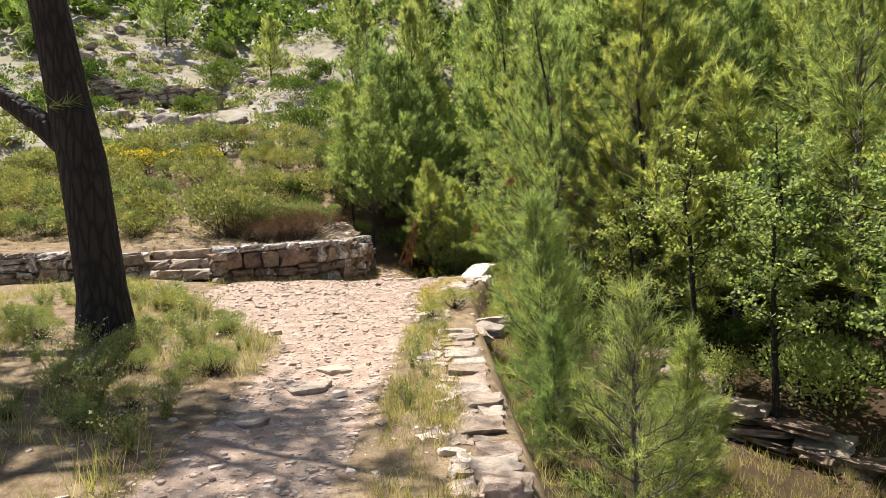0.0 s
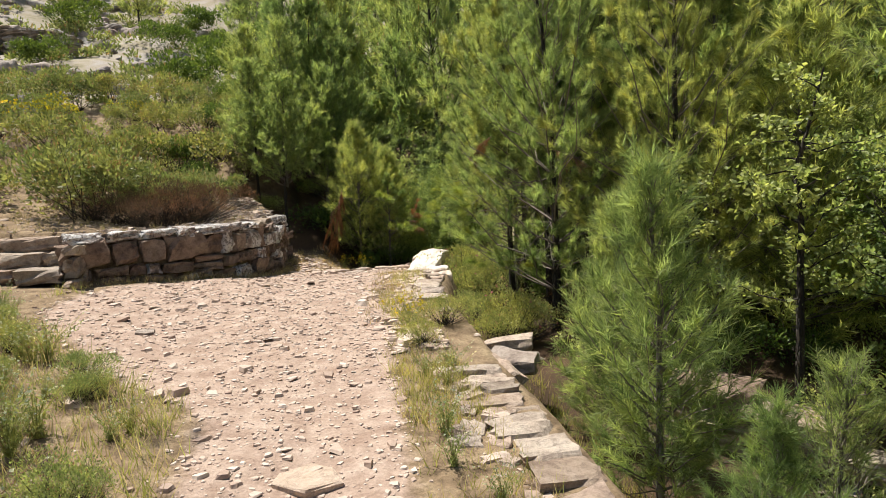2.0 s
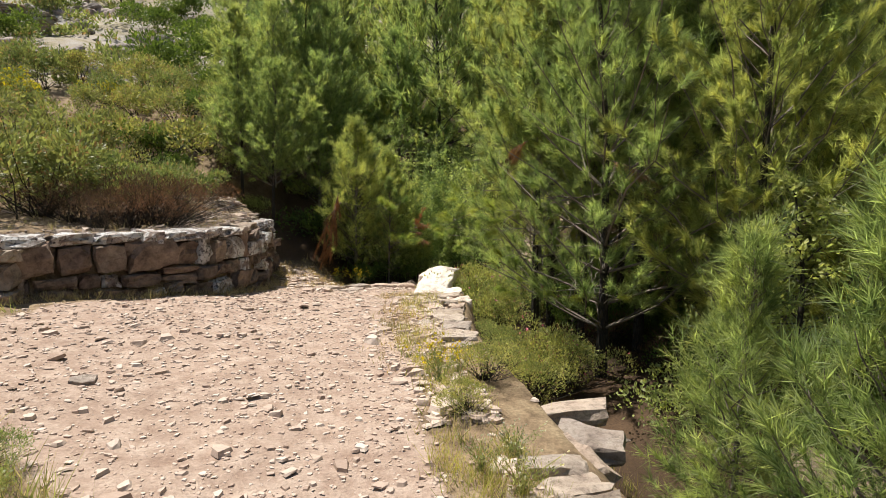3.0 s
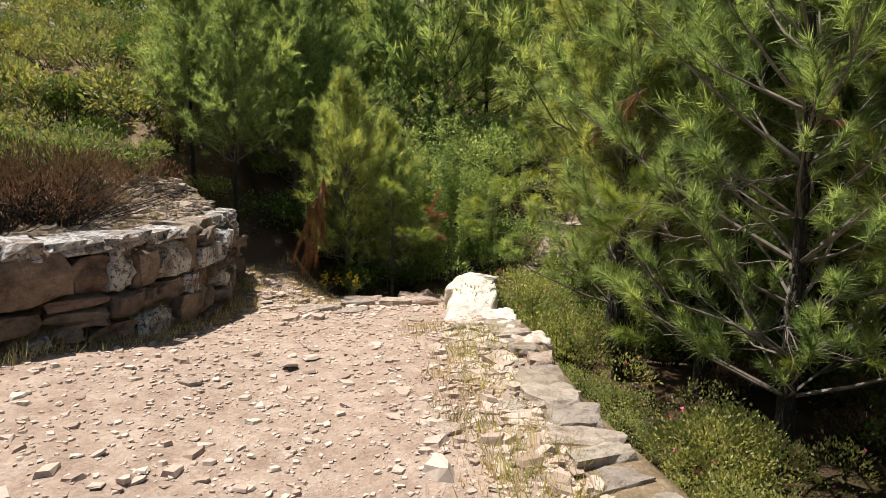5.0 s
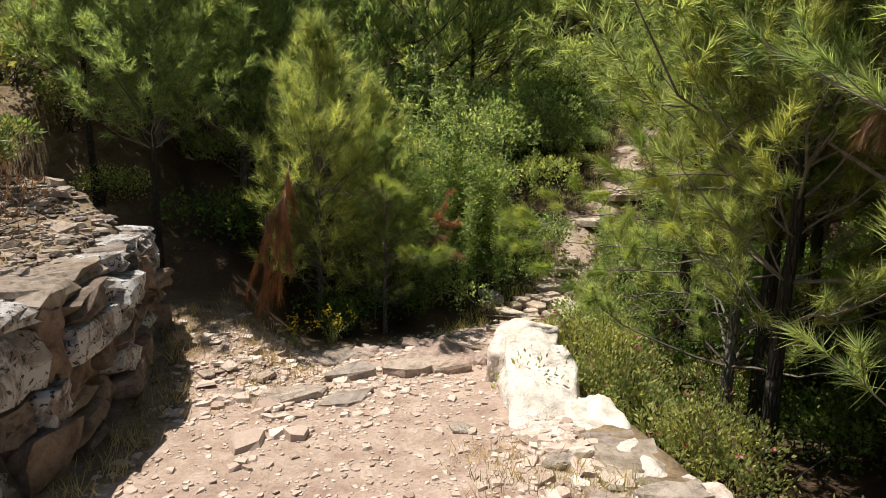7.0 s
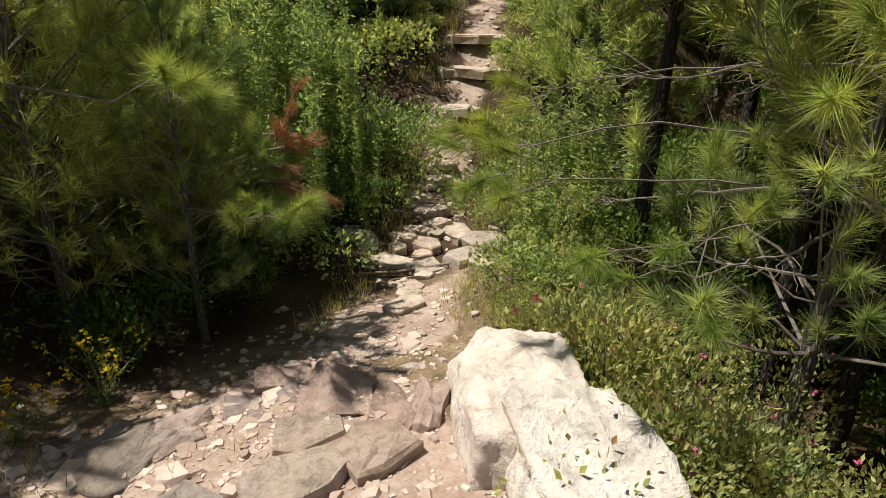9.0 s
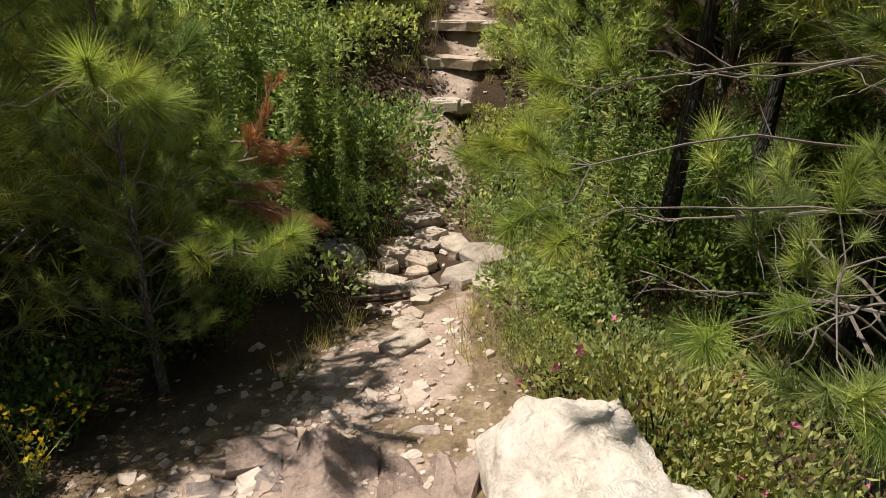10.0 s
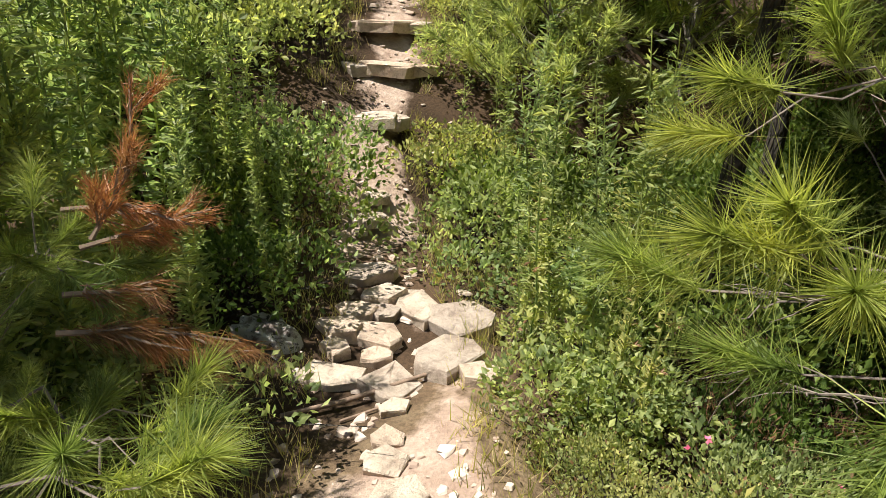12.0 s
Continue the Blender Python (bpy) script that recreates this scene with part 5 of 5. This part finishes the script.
def chip_unit(seed):
    """A flat broken chip with five to seven corners and a slightly smaller top."""
    r = np.random.RandomState(seed)
    n = r.randint(4, 7)
    a = np.arange(n) * 6.283 / n + r.uniform(-0.42, 0.42, n)
    low = np.column_stack([np.cos(a), np.sin(a)]) * r.uniform(0.30, 0.62, (n, 1))
    top = low * r.uniform(0.6, 1.0, (n, 1)) + r.normal(0, 0.03, (n, 2))
    v = np.concatenate([np.column_stack([low, np.full(n, -0.5)]), np.column_stack([top, 0.5 + r.normal(0, 0.12, n)])])
    f = [(n, n + i, n + i + 1) for i in range(1, n - 1)]
    for i in range(n):
        k = (i + 1) % n
        f += [(i, k, n + k), (i, n + k, n + i)]
    return v, f


PEBBLES = [chip_unit(600 + i) for i in range(16)]


def gravel(n, seed, size, name, label, mat, where):
    g, r = Geo(), np.random.RandomState(seed)
    made = 0
    while made < n:
        x, y, ok = where(r)
        if not ok:
            continue
        v, f = PEBBLES[r.randint(16)]
        s = size * r.lognormal(0, 0.5)
        a = r.uniform(0, 6.3)
        v = v * [s * r.uniform(0.8, 1.7), s, s * r.uniform(0.10, 0.30)]
        v = np.column_stack([v[:, 0] * math.cos(a) - v[:, 1] * math.sin(a), v[:, 0] * math.sin(a) + v[:, 1] * math.cos(a), v[:, 2] + 0.12 * s * r.normal() * v[:, 0] / max(s, 1e-6)])
        g.add(v + [x, y, gz(x, y) + 0.1 * s], f)
        made += 1
    return tagged(new(name, g.mesh(name, mat)), label, "gravel", kind="stuff")


def on_trail(r):
    x, y = r.uniform(-4.2, 1.0), r.uniform(1.0, 14.2)
    return x, y, trail_mask(np.array(x), np.array(y)) > r.uniform(0.05, 0.5)


def off_trail(r):
    x, y = r.uniform(-6, 0.5), r.uniform(1.0, 10.2)
    return x, y, x < edge_x(y)


def top_side(r):
    x, y = r.uniform(-6, -1.9), r.uniform(10.6, 15)
    return x, y, wall_side(np.array(x), np.array(y)) > 0.35


def lip_side(r):
    x, y = r.normal(-0.9, 0.45), r.normal(13.4, 0.5)
    return x, y, wall_side(np.array(x), np.array(y)) < -0.1


def far_track(r):
    x, y, turn = along_line(TRACK, r.uniform(0, 7.5))
    return x + r.normal(0, 0.22), y + r.normal(0, 0.22), True


gravel(11000, 61, 0.017, "trail_gravel", "small pinkish stones strewn over the trail", CHIP_STONE, on_trail)
gravel(1900, 62, 0.031, "trail_rubble", "loose broken limestone chips on the trail", CHIP_STONE, on_trail)
def kerb_side(r):
    y = r.uniform(7.6, 12.2)
    x = edge_x(y) - 0.30 - abs(r.normal(0, 0.28))
    return x, y, True


gravel(1500, 67, 0.042, "kerb_rubble", "broken limestone rubble heaped beside the kerb", CHIP_STONE, kerb_side)
gravel(900, 63, 0.03, "meadow_gravel", "scattered stones in the dry grass", CHIP_STONE, off_trail)
def wall_top(r):
    x, y, turn = along_line(MAIN, r.uniform(0, 5.6))
    off = r.uniform(0.25, 1.0)
    return x - off * math.sin(radians(turn)), y + off * math.cos(radians(turn)), True


gravel(1500, 68, 0.05, "wall_top_rubble", "pale broken stones packed behind the wall's edge", PALE_STONE, wall_top)
gravel(900, 64, 0.035, "terrace_rubble", "rubble behind the terrace wall", CHIP_STONE, top_side)
gravel(700, 65, 0.042, "lip_rubble", "loose rubble where the trail drops", CHIP_STONE, lip_side)
def crossing_rubble(r):
    x, y = r.normal(0.45, 0.5), r.normal(14.0, 0.4)
    return x, y, x < edge_x(y) + 0.2


gravel(800, 69, 0.024, "drop_rubble", "pinkish rubble where the trail drops to the crossing", CHIP_STONE, crossing_rubble)
gravel(420, 66, 0.035, "crossing_gravel", "small stones at the crossing", CHIP_STONE, far_track)
stones = np.random.RandomState(71)
for x, y, s in ((-0.46, 9.65, 0.17), (-1.08, 5.15, 0.30), (-0.98, 5.75, 0.26), (-1.3, 13.1, 0.14), (-1.12, 13.35, 0.16), (-1.45, 13.4, 0.12), (-0.2, 10.3, 0.12), (0.15, 11.0, 0.16), (-2.5, 8.3, 0.16), (0.0, 9.9, 0.13), (-1.3, 4.4, 0.22), (-1.75, 10.4, 0.13), (-0.1, 12.2, 0.15), (0.2, 11.9, 0.13), (-0.35, 4.3, 0.11), (0.18, 4.1, 0.13)):
    tagged(put_slab("loose_stone", (x, y, gz(x, y) + 0.005), (s * (1.15 if s < 0.2 else 1.5), s * (1.0 if s < 0.2 else 1.2), s * 0.18), stones.uniform(0, 180), PALE_STONE if s < 0.2 else SLAB_STONE, stones, 4), "flat loose limestone lying on the trail", "stone", "loose stones")

# ---- dead wood and dead boughs ----
stick = Geo()
tube(stick, [(1.30, 15.12, gz(1.30, 15.12) + 0.03), (1.55, 15.02, gz(1.55, 15.02) + 0.035), (1.95, 14.82, gz(1.95, 14.82) + 0.03)], [0.009, 0.013, 0.009], 6)
tube(stick, [(1.45, 14.93, gz(1.45, 14.93) + 0.012), (1.75, 14.80, gz(1.75, 14.8) + 0.012)], [0.007, 0.005], 5)
tagged(new("stick", stick.mesh("stick", STICK_WOOD, True)), "dry fallen stick lying across the trail", "stick")


def dead_bough(tree, pts, droop, count, needle, seed, bare=0):
    """A dead bough of rust-red needles, part of the tree that it hangs on."""
    r = np.random.RandomState(seed)
    pts = np.array(pts, float)
    wood, rust = Geo(), Geo()
    tube(wood, pts, np.linspace(0.007, 0.003, len(pts)), 5)
    s = np.linspace(0, 1, len(pts))
    main = unit(pts[-1] - pts[0])
    reach = float(np.linalg.norm(pts[-1] - pts[0]))
    twigs = [(pts[:-1][i], pts[1:][i]) for i in range(len(pts) - 1)]
    for _ in range(8):
        q = r.uniform(0.05, 0.8)
        p = np.array([np.interp(q, s, pts[:, i]) for i in range(3)])
        tip = p + (main * 0.8 + r.normal(0, 0.28, 3) - [0, 0, droop * 0.25]) * reach * r.uniform(0.2, 0.42)
        tube(wood, [p, (p + tip) / 2 + r.normal(0, 0.008, 3), tip], [0.004, 0.003, 0.0015], 3)
        twigs.append((p, tip))
    for p, tip in twigs:
        n = count // len(twigs)
        base = p + (tip - p) * r.uniform(0.15, 1.0, (n, 1)) + r.normal(0, 0.006, (n, 3))
        way = unit(unit(tip - p) * 0.75 + r.normal(0, 0.30, (n, 3)) - [0, 0, droop * 0.8])
        spikes(rust, base, way, needle * r.uniform(0.6, 1.2, n), 0.0024, r)
    inv = tree.matrix_basis.inverted()
    for name, g, mat, label in (("dead_branch", wood, STICK_WOOD, "bare pale dead branch"), ("dead_needles", rust, DEAD_NEEDLES, "rust-red dead needles")):
        ob = part(name, g, mat, tree, label)
        ob.matrix_parent_inverse = inv


dead_bough(LEFT_PINE, [(-0.75, 14.75, 1.35), (-0.82, 14.5, 1.05), (-0.88, 14.42, 0.7), (-0.9, 14.42, 0.25)], 1.0, 2800, 0.17, 81)
dead_bough(LEFT_PINE, [(-0.7, 14.8, 1.2), (-0.98, 14.5, 0.9), (-1.0, 14.45, 0.3)], 1.1, 2000, 0.15, 82)
dead_bough(CROSS_PINE, [(0.46, 14.66, 0.62), (0.62, 14.60, 0.58), (0.78, 14.52, 0.51)], 0.7, 1500, 0.09, 83)
dead_bough(CROSS_PINE, [(0.50, 14.70, 0.68), (0.66, 14.62, 0.66)], 0.5, 500, 0.07, 88)
dead_bough(CROSS_PINE, [(0.60, 14.76, 0.76), (0.70, 14.72, 0.92), (0.73, 14.73, 1.10)], 0.0, 1100, 0.055, 84)
dead_bough(CROSS_PINE, [(0.58, 14.78, 0.74), (0.86, 14.70, 0.78)], 0.2, 800, 0.06, 85)
dead_bough(KERB_PINE, [(1.3, 10.75, 1.95), (1.15, 10.9, 1.85), (1.1, 10.92, 1.6)], 1.0, 1700, 0.13, 86)
dead_bough(KERB_PINE, [(1.8, 9.85, 1.7), (2.0, 9.6, 1.6), (2.05, 9.5, 1.4)], 0.8, 400, 0.13, 87)


def tuft_bough(tree, root, tips, seed, needle=0.115, count=430):
    """A living bough that forks to shoots, each with a full brush of needles; part of its tree."""
    r = np.random.RandomState(seed)
    wood, brushes = Geo(), []
    root = np.array(root, float)
    tips = [np.array(p, float) for p in tips]
    hub = root + (np.mean(tips, axis=0) - root) * 0.8
    main = root + np.linspace(0, 1, 7)[:, None] * (hub - root)
    main[1:-1] += np.cumsum(r.normal(0, 0.022, (5, 3)), axis=0)
    hub = main[-1] + (hub - root) * 0.05
    main[-1] = hub
    tube(wood, main, np.linspace(0.007, 0.003, 7), 5)
    for tip in tips:
        d = unit(tip - hub) * 0.8 + np.array([0, 0, 0.25])
        d = unit(d + r.normal(0, 0.15, 3))
        foot = tip - d * 0.07
        tube(wood, [hub, (hub + foot) / 2 + r.normal(0, 0.025, 3), foot, tip + d * 0.05], [0.0024, 0.0022, 0.002, 0.0013], 4)
        base = foot + d * r.uniform(0.0, 0.13, (count, 1))
        way = unit(d * r.uniform(0.25, 1.1, (count, 1)) + r.normal(0, 0.42, (count, 3)))
        green = Geo()
        spikes(green, base, way, needle * r.uniform(0.7, 1.15, count), 0.0025, r, 0.10)
        brushes.append(green)
    inv = tree.matrix_basis.inverted()
    for name, g, mat in [("bough", wood, TWIG_BARK)] + [("needle_brush", g, FRESH_NEEDLES) for g in brushes]:
        part(name, g, mat, tree).matrix_parent_inverse = inv


def bare_branch(tree, start, end, seed, radius=0.009):
    """A leafless grey branch with crooked twigs, part of its tree."""
    r = np.random.RandomState(seed)
    s = np.linspace(0, 1, 13)[:, None]
    pts = np.array(start) * (1 - s) + np.array(end) * s
    ln = float(np.linalg.norm(pts[-1] - pts[0]))
    pts[1:] += np.cumsum(r.normal(0, 0.017 * ln, (12, 3)), axis=0) - s[1:] * 0.06 * ln * np.array([0, 0, 1])
    g = Geo()
    tube(g, pts, np.linspace(radius, 0.003, 13), 5)
    for _ in range(12):
        p = pts[r.randint(3, 13)]
        d = unit(unit(pts[-1] - pts[0]) * 0.8 + r.normal(0, 0.55, 3)) * ln * r.uniform(0.12, 0.34)
        q = np.linspace(0, 1, 6)[:, None]
        twig = p + q * d
        twig[1:] += np.cumsum(r.normal(0, 0.012, (5, 3)), axis=0)
        tube(g, twig, np.linspace(0.0035, 0.0012, 6), 4)
    ob = part("bare_branch", g, TWIG_BARK, tree, "bare grey branch")
    ob.matrix_parent_inverse = tree.matrix_basis.inverted()


for i, (a, b) in enumerate((((1.79, 9.9, 1.35), (1.05, 9.75, 1.32)), ((1.79, 9.9, 1.1), (1.0, 10.3, 0.95)), ((1.8, 9.9, 0.8), (1.3, 9.3, 0.55)), ((1.8, 9.95, 1.5), (2.4, 9.2, 1.75)))):
    bare_branch(KERB_PINE, a, b, 90 + i)
for i, (a, b) in enumerate((((2.08, 12.55, 0.75), (2.0, 13.5, 0.55)), ((2.08, 12.5, 0.6), (1.4, 12.75, 0.55)), ((2.08, 12.5, 1.3), (1.6, 13.3, 1.25)), ((2.08, 12.5, 1.8), (1.2, 12.9, 1.85)), ((2.08, 12.5, 0.35), (2.2, 13.6, 0.15)))):
    bare_branch(NEAR_PINE, a, b, 95 + i)

tuft_bough(KERB_PINE, (1.82, 9.92, 1.35), [(0.72, 10.2, 1.22), (0.82, 10.32, 1.06), (0.9, 10.12, 1.3), (0.78, 10.4, 0.93), (0.95, 10.3, 1.15)], 141, 0.15)
tuft_bough(KERB_PINE, (1.82, 9.92, 0.55), [(1.35, 9.4, 0.36), (1.7, 9.2, 0.4), (1.25, 9.85, 0.34)], 144, 0.12, 240)
tuft_bough(KERB_PINE, (1.82, 9.92, 0.8), [(0.82, 10.25, 0.72), (1.0, 10.4, 0.66)], 142, 0.13, 300)
tuft_bough(KERB_PINE, (1.82, 9.92, 0.4), [(0.85, 10.2, 0.34), (1.0, 10.3, 0.28), (1.15, 10.5, 0.4)], 143, 0.13, 300)
tuft_bough(boulder_pine, (1.82, 11.92, 1.5), [[0.8, 12.2, 1.42], [0.98, 12.2, 1.56], [0.75, 12.23, 1.28], [0.81, 12.05, 1.17]], 153, 0.13, 330)
tuft_bough(boulder_pine, (1.82, 11.92, 1.8), [[1.05, 12.14, 1.36], [0.98, 11.9, 1.13], [0.99, 12.31, 1.74]], 154, 0.13, 330)
tuft_bough(NEAR_PINE, (2.08, 12.55, 0.95), [(0.85, 13.5, 1.0), (0.86, 13.61, 0.93), (0.94, 13.46, 1.01), (0.72, 13.32, 0.85)], 131)
tuft_bough(NEAR_PINE, (2.08, 12.55, 1.25), [(1.22, 13.61, 1.15), (1.34, 13.69, 1.04), (1.39, 13.52, 1.23)], 132)
tuft_bough(NEAR_PINE, (2.08, 12.55, 0.75), [(0.93, 13.38, 0.94), (1.02, 13.48, 0.76), (0.78, 13.21, 0.81)], 133)
tuft_bough(NEAR_PINE, (2.08, 12.55, 0.60), [(1.02, 12.88, 0.55), (0.89, 12.46, 0.58), (1.1, 12.71, 0.69), (1.26, 12.71, 0.98), (1.18, 12.5, 0.87), (0.7, 12.76, 0.75)], 134)
tuft_bough(CROSS_PINE, (0.15, 14.95, 0.45), [(0.47, 14.24, 0.56), (0.4, 14.51, 0.45), (0.16, 14.22, 0.6), (0.4, 14.1, 0.63), (0.28, 14.0, 0.59)], 135, 0.11)
tuft_bough(CROSS_PINE, (0.17, 14.93, 0.35), [[0.5, 14.33, 0.52], [0.34, 14.35, 0.56], [0.37, 14.21, 0.56], [0.34, 14.48, 0.57], [0.59, 14.42, 0.52], [0.46, 14.53, 0.5]], 151, 0.11, 330)
tuft_bough(CROSS_PINE, (0.17, 14.93, 0.7), [[0.6, 14.84, 0.77], [0.58, 14.98, 0.84], [0.55, 14.71, 0.68], [0.47, 14.76, 0.75], [0.67, 14.72, 0.69]], 152, 0.10, 300)
dead_bough(CROSS_PINE, [[0.59, 14.86, 0.81], [0.69, 14.76, 0.82], [0.78, 14.65, 0.77]], 0.6, 450, 0.05, 89)
tuft_bough(LEFT_PINE, (-0.75, 15.25, 1.2), [(0.13, 14.33, 1.1), (0.03, 14.25, 1.17), (0.08, 14.27, 1.1), (-0.05, 14.21, 1.21), (0.39, 14.69, 1.23)], 136, 0.15)
